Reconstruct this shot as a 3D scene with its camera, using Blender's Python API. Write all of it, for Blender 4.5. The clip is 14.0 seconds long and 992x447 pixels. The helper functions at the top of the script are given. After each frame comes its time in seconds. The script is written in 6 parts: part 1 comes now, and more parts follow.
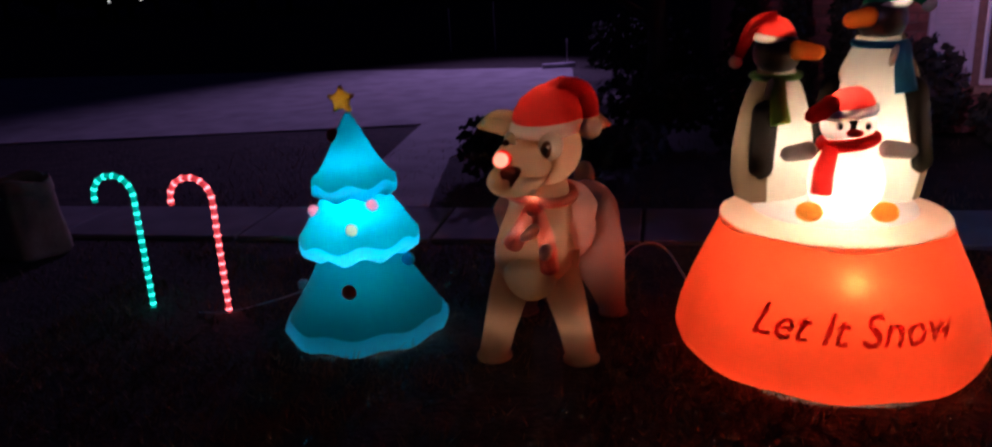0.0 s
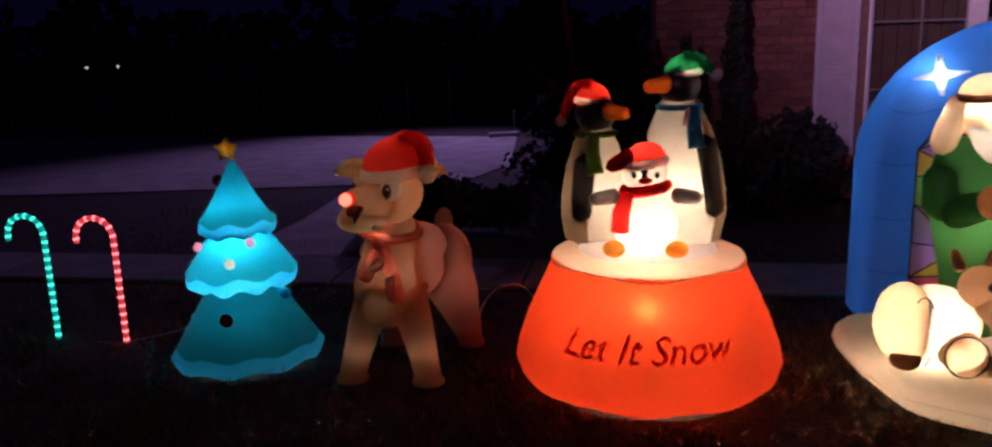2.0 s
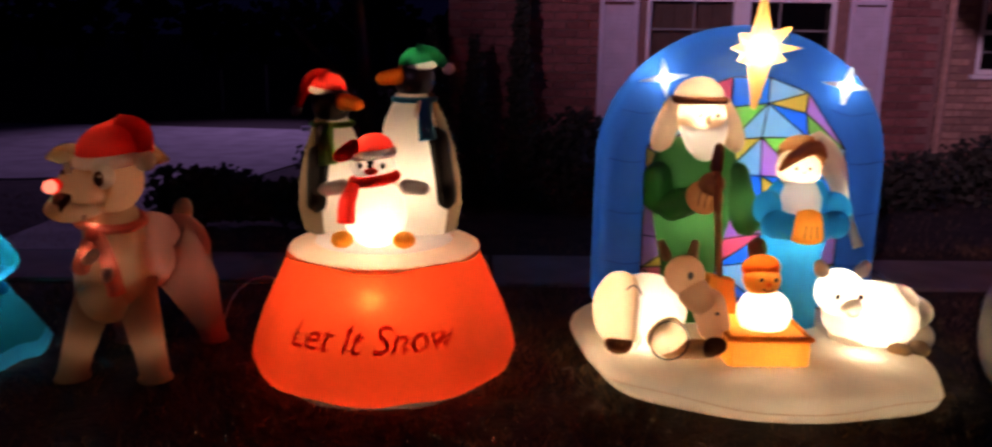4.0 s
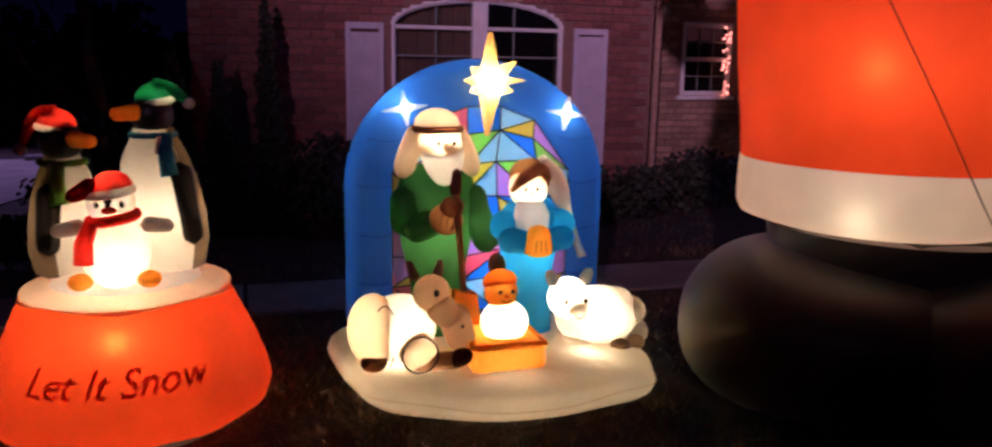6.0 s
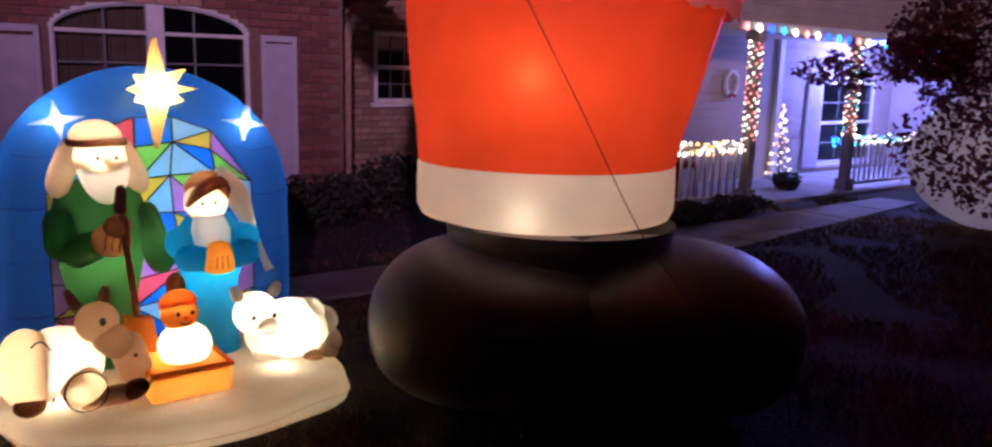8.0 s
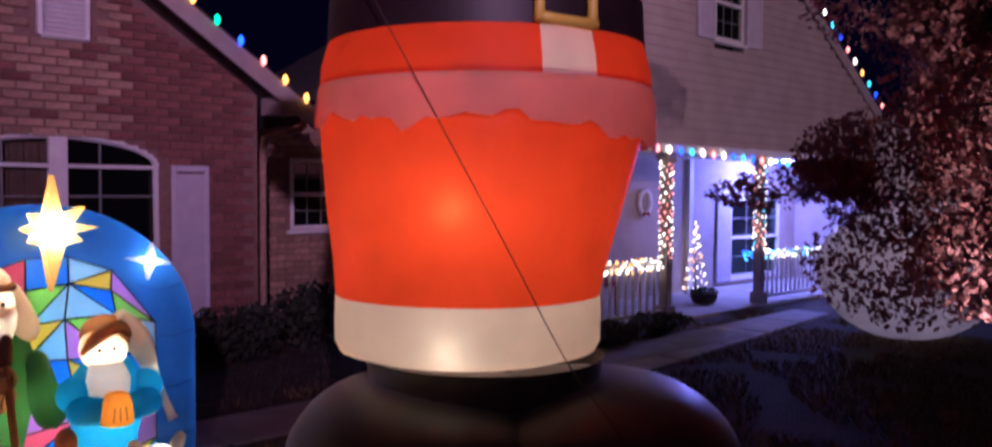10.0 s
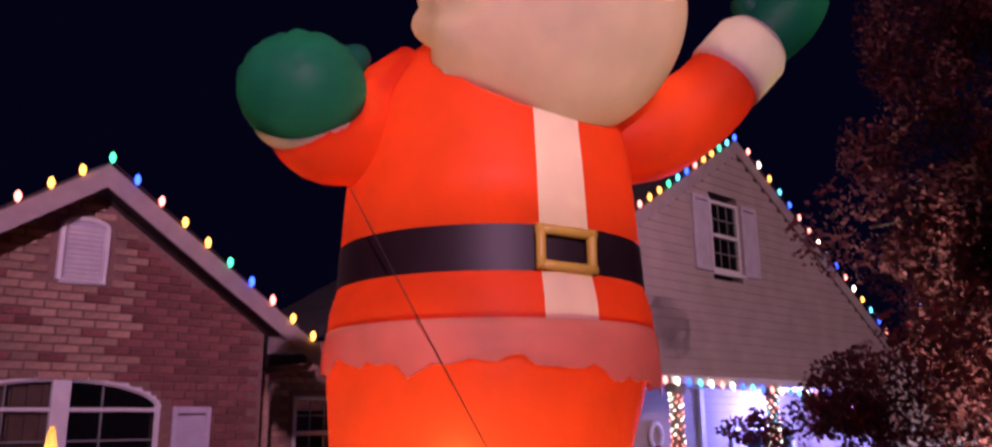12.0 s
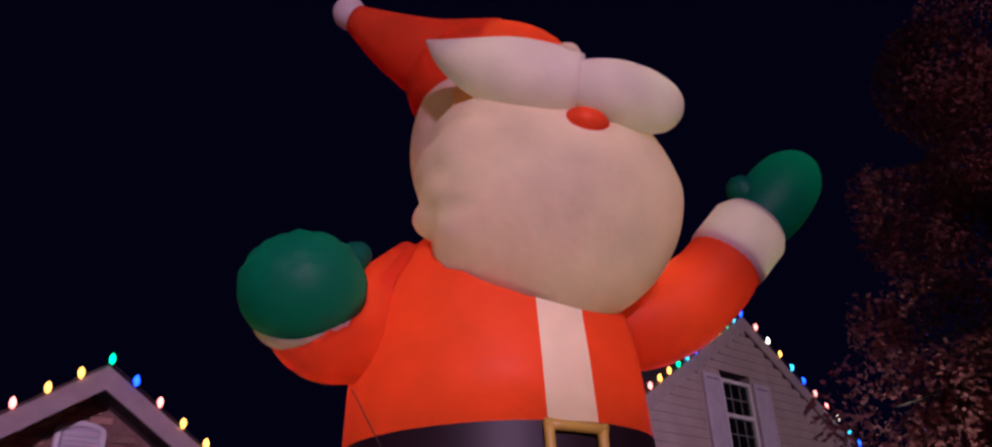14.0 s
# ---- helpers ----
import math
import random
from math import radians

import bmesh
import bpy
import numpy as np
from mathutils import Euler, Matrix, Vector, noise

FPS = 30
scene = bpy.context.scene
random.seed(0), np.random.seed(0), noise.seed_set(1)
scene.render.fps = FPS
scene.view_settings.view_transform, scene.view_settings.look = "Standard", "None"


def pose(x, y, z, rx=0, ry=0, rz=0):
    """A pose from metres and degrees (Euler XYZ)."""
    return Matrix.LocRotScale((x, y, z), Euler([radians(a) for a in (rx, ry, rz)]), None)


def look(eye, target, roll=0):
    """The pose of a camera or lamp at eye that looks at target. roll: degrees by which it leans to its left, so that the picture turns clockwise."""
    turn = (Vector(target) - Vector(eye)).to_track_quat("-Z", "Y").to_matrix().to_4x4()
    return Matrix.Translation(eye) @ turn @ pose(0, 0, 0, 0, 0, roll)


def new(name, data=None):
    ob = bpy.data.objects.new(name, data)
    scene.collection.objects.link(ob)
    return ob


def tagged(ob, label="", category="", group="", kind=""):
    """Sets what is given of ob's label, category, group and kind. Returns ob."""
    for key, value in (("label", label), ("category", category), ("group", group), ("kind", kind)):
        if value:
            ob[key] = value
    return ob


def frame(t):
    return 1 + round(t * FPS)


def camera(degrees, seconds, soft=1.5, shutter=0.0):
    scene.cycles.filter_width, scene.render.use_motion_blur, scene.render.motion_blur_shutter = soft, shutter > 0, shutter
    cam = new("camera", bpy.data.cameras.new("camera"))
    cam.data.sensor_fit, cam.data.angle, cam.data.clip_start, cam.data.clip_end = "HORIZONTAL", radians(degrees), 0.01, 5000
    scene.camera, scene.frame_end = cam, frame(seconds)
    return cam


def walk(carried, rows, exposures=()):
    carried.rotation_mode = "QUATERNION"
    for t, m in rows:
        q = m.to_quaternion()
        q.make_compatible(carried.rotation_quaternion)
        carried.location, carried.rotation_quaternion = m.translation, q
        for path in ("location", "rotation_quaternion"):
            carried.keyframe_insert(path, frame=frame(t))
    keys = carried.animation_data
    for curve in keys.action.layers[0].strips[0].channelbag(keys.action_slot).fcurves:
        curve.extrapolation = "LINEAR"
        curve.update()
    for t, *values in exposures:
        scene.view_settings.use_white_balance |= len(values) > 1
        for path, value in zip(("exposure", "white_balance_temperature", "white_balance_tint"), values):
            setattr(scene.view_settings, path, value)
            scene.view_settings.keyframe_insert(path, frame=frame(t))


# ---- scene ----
cam = camera(61.4, 14.0, 2.3, 0.5)
PATH = [
    (0, (0.191, 0.037, 1.516), (-0.188, 1.909, 0.922), -3.0),
    (0.5, (0.347, -0.048, 1.518), (-0.03, 1.849, 1.01), -2.7),
    (1, (0.536, -0.125, 1.505), (0.177, 1.79, 1.054), -2.2),
    (1.5, (0.69, -0.21, 1.484), (0.335, 1.71, 1.052), -2.1),
    (2, (0.816, -0.322, 1.473), (0.478, 1.602, 1.043), -1.8),
    (2.5, (0.93, -0.36, 1.482), (0.686, 1.577, 1.048), -0.9),
    (3, (1.02, -0.34, 1.476), (0.874, 1.605, 1.038), -0.4),
    (3.5, (1.19, -0.31, 1.452), (1.088, 1.635, 1.009), 0.0),
    (4, (1.29, -0.295, 1.443), (1.317, 1.655, 1.004), 0.8),
    (4.2, (1.297, -0.31, 1.447), (1.416, 1.639, 1.013), 1.2),
    (6.5, (1.35, -0.518, 1.528), (2.066, 1.312, 1.154), 0.9),
    (7.5, (1.427, -0.558, 1.516), (2.5, 1.087, 1.137), 1.5),
    (9.8, (1.491, -0.437, 1.607), (2.834, 1.038, 1.461), 0.3),
    (10, (1.513, -0.445, 1.579), (2.861, 1.032, 1.503), 0.3),
    (10.5, (1.492, -0.471, 1.607), (2.846, 0.999, 1.687), 0.3),
    (11, (1.491, -0.469, 1.623), (2.833, 0.999, 1.835), 0.2),
    (11.5, (1.475, -0.483, 1.633), (2.803, 0.974, 1.969), -0.2),
    (12, (1.484, -0.483, 1.644), (2.787, 0.962, 2.106), -0.6),
    (12.5, (1.519, -0.465, 1.663), (2.795, 0.964, 2.239), -1.2),
    (13, (1.505, -0.477, 1.675), (2.754, 0.921, 2.37), -1.9),
    (13.5, (1.527, -0.445, 1.701), (2.754, 0.921, 2.494), -2.3),
    (14, (1.516, -0.46, 1.704), (2.723, 0.877, 2.574), -2.7),
]
walk(cam, [(t, look(eye, target, roll)) for t, eye, target, roll in PATH],
     ((0, 0.42, 5850, 11), (1.5, 0.22, 5950, 13), (3, 0.03, 6550, 16), (4.2, 0.0, 6500, 12), (7, 0.0, 6050, 7), (9.9, -0.03, 5700, 11),
      (10.6, 0.15, 6200, 18), (11.5, 0.22, 6650, 20), (12.2, 0.28, 6900, 15), (13, 0.03, 6050, 5), (14, -0.12, 5800, 1)))

from mathutils.bvhtree import BVHTree

# ---------------------------------------------------------------- world and lights
world = bpy.data.worlds.new("night")
scene.world = world
world.use_nodes = True
wn = world.node_tree.nodes
wn["Background"].inputs[0].default_value = (0.07, 0.06, 0.42, 1)
wn["Background"].inputs[1].default_value = 0.013


def lamp(name, kind, place, watts, colour, size=0.05, aim=None):
    data = bpy.data.lights.new(name, kind)
    data.energy, data.color = watts, colour
    if kind in ("POINT", "SPOT"):
        data.shadow_soft_size = size
    ob = new(name, data)
    ob.matrix_world = look(place, aim) if aim else Matrix.Translation(place)
    return ob


WARM = (1.0, 0.80, 0.58)
COOL = (0.72, 0.86, 1.0)
VIOLET = (0.62, 0.36, 1.0)
# street lamp that lights the driveway, out of view beside the houses
street = lamp("unseen_wash_light", "SPOT", (-0.6, 17.0, 5.0), 1250, VIOLET, 0.2, (-2.7, 10.2, 0))
street.data.spot_size, street.data.spot_blend = radians(50), 1.0
# unseen lamp added behind the viewer, which washes the houses
house_wash = lamp("unseen_wash_light", "SPOT", (-3.5, -9.0, 5.5), 6100, (0.96, 0.51, 0.87), 0.15, (5.3, 7.0, 4.3))
house_wash.data.spot_size, house_wash.data.spot_blend = radians(36), 1.0
# second unseen lamp, added to wash only the porch gable
house_wash = lamp("unseen_wash_light", "SPOT", (5.0, -14.0, 5.5), 4900, (1.0, 0.58, 0.74), 0.15, (12.1, 5.75, 5.2))
house_wash.data.spot_size, house_wash.data.spot_blend = radians(35), 0.7
# blue porch lamp under the porch ceiling
lamp("porch_lamp", "POINT", (14.2, 6.4, 1.85), 310, (0.24, 0.24, 1.0), 0.08)

# ---------------------------------------------------------------- materials
MATS = {}


def nodes_of(name):
    m = bpy.data.materials.new(name)
    m.use_nodes = True
    t = m.node_tree
    return m, t, t.nodes["Principled BSDF"], t.nodes["Material Output"]


def grain(t, scale, low, high, detail=6):
    co = t.nodes.new("ShaderNodeTexCoord")
    n = t.nodes.new("ShaderNodeTexNoise")
    n.inputs["Scale"].default_value, n.inputs["Detail"].default_value = scale, detail
    t.links.new(co.outputs["Object"], n.inputs["Vector"])
    r = t.nodes.new("ShaderNodeMapRange")
    r.inputs["From Min"].default_value, r.inputs["From Max"].default_value = 0.3, 0.7
    r.inputs["To Min"].default_value, r.inputs["To Max"].default_value = low, high
    t.links.new(n.outputs["Fac"], r.inputs["Value"])
    return n, r


def tinted(t, colour, factor):
    mix = t.nodes.new("ShaderNodeMix")
    mix.data_type, mix.blend_type = "RGBA", "MULTIPLY"
    mix.inputs[0].default_value = 1.0
    mix.inputs[6].default_value = (*colour, 1)
    t.links.new(factor, mix.inputs[7])
    return mix.outputs[2]


def bump(t, bsdf, source, strength, distance):
    b = t.nodes.new("ShaderNodeBump")
    b.inputs["Strength"].default_value, b.inputs["Distance"].default_value = strength, distance
    t.links.new(source, b.inputs["Height"])
    t.links.new(b.outputs["Normal"], bsdf.inputs["Normal"])
    return b


def fabric(name, colour, through_share=0.5):
    """Thin blown-up nylon: part of the light passes through it."""
    m, t, p, out = nodes_of(name)
    big, r = grain(t, 3.0, 0.86, 1.08, 3)
    col = tinted(t, colour, r.outputs[0])
    t.links.new(col, p.inputs["Base Color"])
    p.inputs["Roughness"].default_value = 0.5
    p.inputs["Specular IOR Level"].default_value = 0.3
    tr = t.nodes.new("ShaderNodeBsdfTranslucent")
    t.links.new(col, tr.inputs["Color"])
    fold, fr = grain(t, 7.0, 0, 1, 2)
    b = bump(t, p, fold.outputs["Fac"], 0.45, 0.02)
    t.links.new(b.outputs["Normal"], tr.inputs["Normal"])
    mix = t.nodes.new("ShaderNodeMixShader")
    mix.inputs[0].default_value = through_share
    t.links.new(p.outputs[0], mix.inputs[1])
    t.links.new(tr.outputs[0], mix.inputs[2])
    t.links.new(mix.outputs[0], out.inputs["Surface"])
    MATS[name] = m
    return m


def solid(name, colour, rough=0.7, scale=12, low=0.75, high=1.15, relief=0.2, depth=0.004, metal=0.0, per_piece=0.0):
    m, t, p, out = nodes_of(name)
    n, r = grain(t, scale, low, high)
    fac = r.outputs[0]
    if per_piece:
        info = t.nodes.new("ShaderNodeObjectInfo")
        geo = t.nodes.new("ShaderNodeNewGeometry")
        add = t.nodes.new("ShaderNodeMath")
        add.operation = "ADD"
        t.links.new(info.outputs["Random"], add.inputs[0])
        t.links.new(geo.outputs["Random Per Island"], add.inputs[1])
        fr = t.nodes.new("ShaderNodeMath")
        fr.operation = "FRACT"
        t.links.new(add.outputs[0], fr.inputs[0])
        mr = t.nodes.new("ShaderNodeMapRange")
        mr.inputs["To Min"].default_value, mr.inputs["To Max"].default_value = 1 - per_piece, 1 + per_piece * 0.5
        t.links.new(fr.outputs[0], mr.inputs["Value"])
        mul = t.nodes.new("ShaderNodeMath")
        mul.operation = "MULTIPLY"
        t.links.new(mr.outputs[0], mul.inputs[0])
        t.links.new(fac, mul.inputs[1])
        fac = mul.outputs[0]
    t.links.new(tinted(t, colour, fac), p.inputs["Base Color"])
    p.inputs["Roughness"].default_value, p.inputs["Metallic"].default_value = rough, metal
    if relief:
        fine, fr2 = grain(t, scale * 6, 0, 1, 4)
        bump(t, p, fine.outputs["Fac"], relief, depth)
    MATS[name] = m
    return m


def glow(name, colour, strength):
    m, t, p, out = nodes_of(name)
    p.inputs["Base Color"].default_value = (*colour, 1)
    p.inputs["Emission Color"].default_value = (*colour, 1)
    p.inputs["Emission Strength"].default_value = strength
    p.inputs["Roughness"].default_value = 0.3
    MATS[name] = m
    return m


for n_, c_ in (("red_nylon", (0.85, 0.075, 0.016)), ("white_nylon", (0.80, 0.74, 0.64)), ("cream_nylon", (0.78, 0.62, 0.42)),
               ("teal_nylon", (0.01, 0.30, 0.36)), ("aqua_nylon", (0.06, 0.62, 0.85)), ("tan_nylon", (0.62, 0.37, 0.22)), ("rose_tan_nylon", (0.62, 0.32, 0.26)), ("face_nylon", (0.92, 0.74, 0.52)),
               ("pale_tan_nylon", (0.72, 0.55, 0.36)), ("brown_nylon", (0.16, 0.06, 0.025)), ("green_nylon", (0.02, 0.28, 0.10)),
               ("mitten_nylon", (0.01, 0.19, 0.105)), ("lime_nylon", (0.25, 0.42, 0.08)), ("orange_nylon", (0.9, 0.24, 0.02)), ("yolk_nylon", (0.95, 0.52, 0.07)), ("plaid_nylon", (0.80, 0.27, 0.19)),
               ("grey_nylon", (0.19, 0.125, 0.075)), ("wing_nylon", (0.016, 0.012, 0.010)), ("santa_nylon", (0.80, 0.078, 0.020)), ("star_nylon", (0.95, 0.66, 0.24)), ("base_nylon", (0.86, 0.78, 0.62)), ("hair_nylon", (0.42, 0.19, 0.07)), ("pane_blue_nylon", (0.10, 0.44, 0.94)), ("pane_ice_nylon", (0.58, 0.86, 0.94)), ("pane_gold_nylon", (0.95, 0.76, 0.20)), ("pane_rose_nylon", (0.94, 0.28, 0.36)), ("pane_lime_nylon", (0.50, 0.82, 0.26)), ("pane_violet_nylon", (0.78, 0.46, 0.80)), ("royal_nylon", (0.034, 0.13, 0.36)), ("sky_nylon", (0.02, 0.32, 0.62)),
               ("robe_nylon", (0.05, 0.19, 0.05)), ("skin_nylon", (0.85, 0.50, 0.24)), ("gold_nylon", (0.75, 0.48, 0.05)),
               ("arm_grey_nylon", (0.46, 0.38, 0.35)), ("donkey_nylon", (0.38, 0.22, 0.12)), ("amber_nylon", (0.95, 0.46, 0.06)), ("scarf_nylon", (0.85, 0.05, 0.03)),
               ("blue_scarf_nylon", (0.06, 0.30, 0.48)), ("beard_nylon", (0.72, 0.62, 0.47))):
    fabric(n_, c_)
fabric("snow_nylon", (0.82, 0.78, 0.70), 0.3)
solid("black_nylon", (0.024, 0.018, 0.012), 0.40, 5, 0.8, 1.3, 0.1)
MATS["black_nylon"].node_tree.nodes["Principled BSDF"].inputs["Specular IOR Level"].default_value = 0.35
MATS["black_nylon"].node_tree.nodes["Principled BSDF"].inputs["Sheen Weight"].default_value = 0.3
solid("belt_nylon", (0.022, 0.010, 0.012), 0.5, 5, 0.8, 1.3, 0.1)
solid("buckle_nylon", (0.82, 0.58, 0.09), 0.45, 9, 0.85, 1.1, 0.2)
solid("ink", (0.02, 0.012, 0.01), 0.6, 30, 0.9, 1.1, 0)
solid("ink_red", (0.25, 0.012, 0.008), 0.6, 30, 0.9, 1.1, 0)
solid("soil", (0.040, 0.028, 0.018), 0.95, 6, 0.5, 1.4, 0.8, 0.02)
solid("grass_blades", (0.21, 0.135, 0.07), 0.9, 4, 0.5, 1.4, 0, per_piece=0.5)
solid("concrete", (0.42, 0.40, 0.37), 0.9, 3, 0.72, 1.1, 0.3, 0.003, per_piece=0.12)
# the same concrete, darkened in colour for the dimmer light on the lawn walk
solid("walk_concrete", (0.25, 0.235, 0.22), 0.9, 3, 0.7, 1.1, 0.3, 0.003, per_piece=0.15)
solid("brick_red", (0.24, 0.092, 0.080), 0.9, 20, 0.7, 1.15, 0.4, 0.003, per_piece=0.32)
solid("brick_light", (0.40, 0.25, 0.18), 0.9, 20, 0.75, 1.15, 0.4, 0.003, per_piece=0.35)
solid("mortar", (0.24, 0.14, 0.115), 0.95, 25, 0.8, 1.1, 0.3, 0.003)
solid("white_paint", (0.74, 0.73, 0.72), 0.55, 8, 0.88, 1.05, 0.08, 0.002)
solid("shutter_paint", (0.56, 0.52, 0.60), 0.6, 8, 0.88, 1.05, 0.08, 0.002)
solid("trim_paint", (0.40, 0.34, 0.33), 0.6, 8, 0.85, 1.05, 0.08, 0.002)
solid("siding", (0.43, 0.36, 0.33), 0.75, 3, 0.86, 1.05, 0.15, 0.003)
solid("shingle", (0.09, 0.08, 0.08), 0.95, 10, 0.6, 1.2, 0.5, 0.006)
solid("bark", (0.05, 0.036, 0.028), 0.95, 9, 0.5, 1.2, 0.8, 0.02)
fabric("leaf", (0.31, 0.125, 0.13), 0.45)
solid("shrub_leaf", (0.032, 0.036, 0.022), 0.8, 2, 0.6, 1.3, 0, per_piece=0.5)
solid("dark_metal", (0.05, 0.05, 0.055), 0.5, 9, 0.8, 1.1, 0.05, metal=0.6)
solid("cord", (0.05, 0.03, 0.03), 0.6, 30, 0.9, 1.1, 0)
solid("white_cord", (0.6, 0.6, 0.56), 0.6, 30, 0.9, 1.1, 0)
solid("muntin_paint", (0.20, 0.21, 0.20), 0.6, 8, 0.9, 1.05, 0)
solid("plastic_stake", (0.22, 0.20, 0.16), 0.5, 30, 0.9, 1.1, 0)
solid("paper_bag", (0.34, 0.25, 0.15), 0.85, 8, 0.7, 1.15, 0.4, 0.01)
solid("curtain", (0.42, 0.20, 0.18), 0.9, 8, 0.8, 1.1, 0.2)
m_, t_, p_, o_ = nodes_of("window_glass")
p_.inputs["Base Color"].default_value = (0.02, 0.022, 0.03, 1)
p_.inputs["Roughness"].default_value = 0.06
clear_ = t_.nodes.new("ShaderNodeBsdfTransparent")
clear_.inputs["Color"].default_value = (0.78, 0.86, 0.82, 1)
blend_ = t_.nodes.new("ShaderNodeMixShader")
blend_.inputs[0].default_value = 0.12
t_.links.new(clear_.outputs[0], blend_.inputs[1])
t_.links.new(p_.outputs[0], blend_.inputs[2])
t_.links.new(blend_.outputs[0], o_.inputs["Surface"])
MATS["window_glass"] = m_
for n_, c_, e_ in (("bulb_white", (1, 0.86, 0.70), 5), ("bulb_blue", (0.02, 0.08, 1), 5), ("bulb_green", (0.03, 0.8, 0.35), 2.6),
                   ("bulb_amber", (1, 0.42, 0.08), 4), ("bulb_red", (1, 0.10, 0.05), 10), ("bulb_pink", (1, 0.28, 0.24), 3.5),
                   ("bulb_cyan", (0.08, 0.6, 0.9), 3), ("rope_green", (0.01, 0.45, 0.33), 0.55), ("rope_red", (0.9, 0.06, 0.07), 0.6),
                   ("rope_green_hot", (0.06, 0.9, 0.65), 2.2), ("rope_red_hot", (1.0, 0.16, 0.17), 3.4), ("nose_glow", (1.0, 0.20, 0.12), 2.0),
                   ("far_window_glow", (1.0, 0.95, 0.85), 0.5)):
    glow(n_, c_, e_)


# ---------------------------------------------------------------- mesh helpers
def part(name, bm, material, parent=None, label="", smooth=False, origin=None):
    """One bmesh as one mesh object, under a thing or a part, or on its own."""
    mesh = bpy.data.meshes.new(name)
    if origin is not None:
        bmesh.ops.translate(bm, verts=bm.verts, vec=-Vector(origin))
    bm.to_mesh(mesh)
    bm.free()
    for mm in (material if isinstance(material, (list, tuple)) else [material]):
        mesh.materials.append(MATS[mm] if isinstance(mm, str) else mm)
    if smooth:
        mesh.polygons.foreach_set("use_smooth", [True] * len(mesh.polygons))
    ob = new(name, mesh)
    if origin is not None:
        ob.location = origin
    if parent is not None:
        put_under(ob, parent)
    if label:
        tagged(ob, label)
    return ob


def world_of(ob):
    m = ob.matrix_basis.copy()
    while ob.parent is not None:
        m = ob.parent.matrix_basis @ m
        ob = ob.parent
    return m


def put_under(ob, parent):
    ob.parent = parent
    ob.matrix_basis = world_of(parent).inverted() @ ob.matrix_basis


def thing(name, place, label, category, group=""):
    ob = new(name)
    ob.location = place
    ob.empty_display_size = 0.1
    return tagged(ob, label, category, group)


def box(bm, lo, hi, mat=0, bevel=0.0, turn=None):
    """An axis-parallel box between two corners; bevel rounds its edges."""
    c = [(a + b) / 2 for a, b in zip(lo, hi)]
    r = bmesh.ops.create_cube(bm, size=1.0)
    vs = r["verts"]
    bmesh.ops.scale(bm, verts=vs, vec=[max(1e-4, b - a) for a, b in zip(lo, hi)])
    if turn is not None:
        bmesh.ops.rotate(bm, verts=vs, cent=(0, 0, 0), matrix=turn)
    bmesh.ops.translate(bm, verts=vs, vec=c)
    fs = {f for v in vs for f in v.link_faces}
    for f in fs:
        f.material_index = mat
    if bevel:
        es = {e for f in fs for e in f.edges}
        bmesh.ops.bevel(bm, geom=list(es), offset=bevel, segments=1, affect="EDGES", material=mat)
    return bm


def blob(bm, c, r, mat=0, turn=(0, 0, 0), seg=24, rings=16, boxy=1.0):
    """An ellipsoid; boxy under 1 squares it off."""
    g = bmesh.ops.create_uvsphere(bm, u_segments=seg, v_segments=rings, radius=1.0)
    if boxy != 1.0:
        for v in g["verts"]:
            v.co = [math.copysign(abs(q) ** boxy, q) for q in v.co]
    m = Matrix.Translation(c) @ Euler([radians(a) for a in turn]).to_matrix().to_4x4() @ Matrix.Diagonal((*r, 1))
    bmesh.ops.transform(bm, matrix=m, verts=g["verts"])
    for v in g["verts"]:
        for f in v.link_faces:
            f.material_index = mat


def folded(bm, c, r, mat, amount, count, where, seg=56, rows=36):
    """An ellipsoid with soft creases; where(p) from 0 to 1 says how deep they run at a place on the unit ball."""
    g = bmesh.ops.create_uvsphere(bm, u_segments=seg, v_segments=rows, radius=1.0)
    for v in g["verts"]:
        p = v.co.copy()
        a = math.atan2(p.z, p.x) * count + 2.2 * noise.noise(p * 2.0)
        ridge = abs(math.sin(a)) ** 0.5 - 0.6 + 0.5 * noise.noise(p * 5.0)
        s = 1 + amount * ridge * where(p)
        v.co = (c[0] + p.x * r[0] * s, c[1] + p.y * r[1] * s, c[2] + p.z * r[2] * s)
    for v in g["verts"]:
        for f in v.link_faces:
            f.material_index = mat


def rings(bm, loops, mats=0, cap=True):
    """Skins a row of vertex loops (lists of points of equal length)."""
    rows = [[bm.verts.new(p) for p in loop] for loop in loops]
    n = len(rows[0])
    for k in range(len(rows) - 1):
        mi = mats[k] if isinstance(mats, (list, tuple)) else mats
        for i in range(n):
            f = bm.faces.new((rows[k][i], rows[k][(i + 1) % n], rows[k + 1][(i + 1) % n], rows[k + 1][i]))
            f.material_index = mi if isinstance(mi, int) else mi(i, n)
    if cap:
        for row, mi in ((rows[0][::-1], mats[0] if isinstance(mats, (list, tuple)) else mats), (rows[-1], mats[-1] if isinstance(mats, (list, tuple)) else mats)):
            f = bm.faces.new(row)
            f.material_index = mi if isinstance(mi, int) else mi(0, n)
    return rows


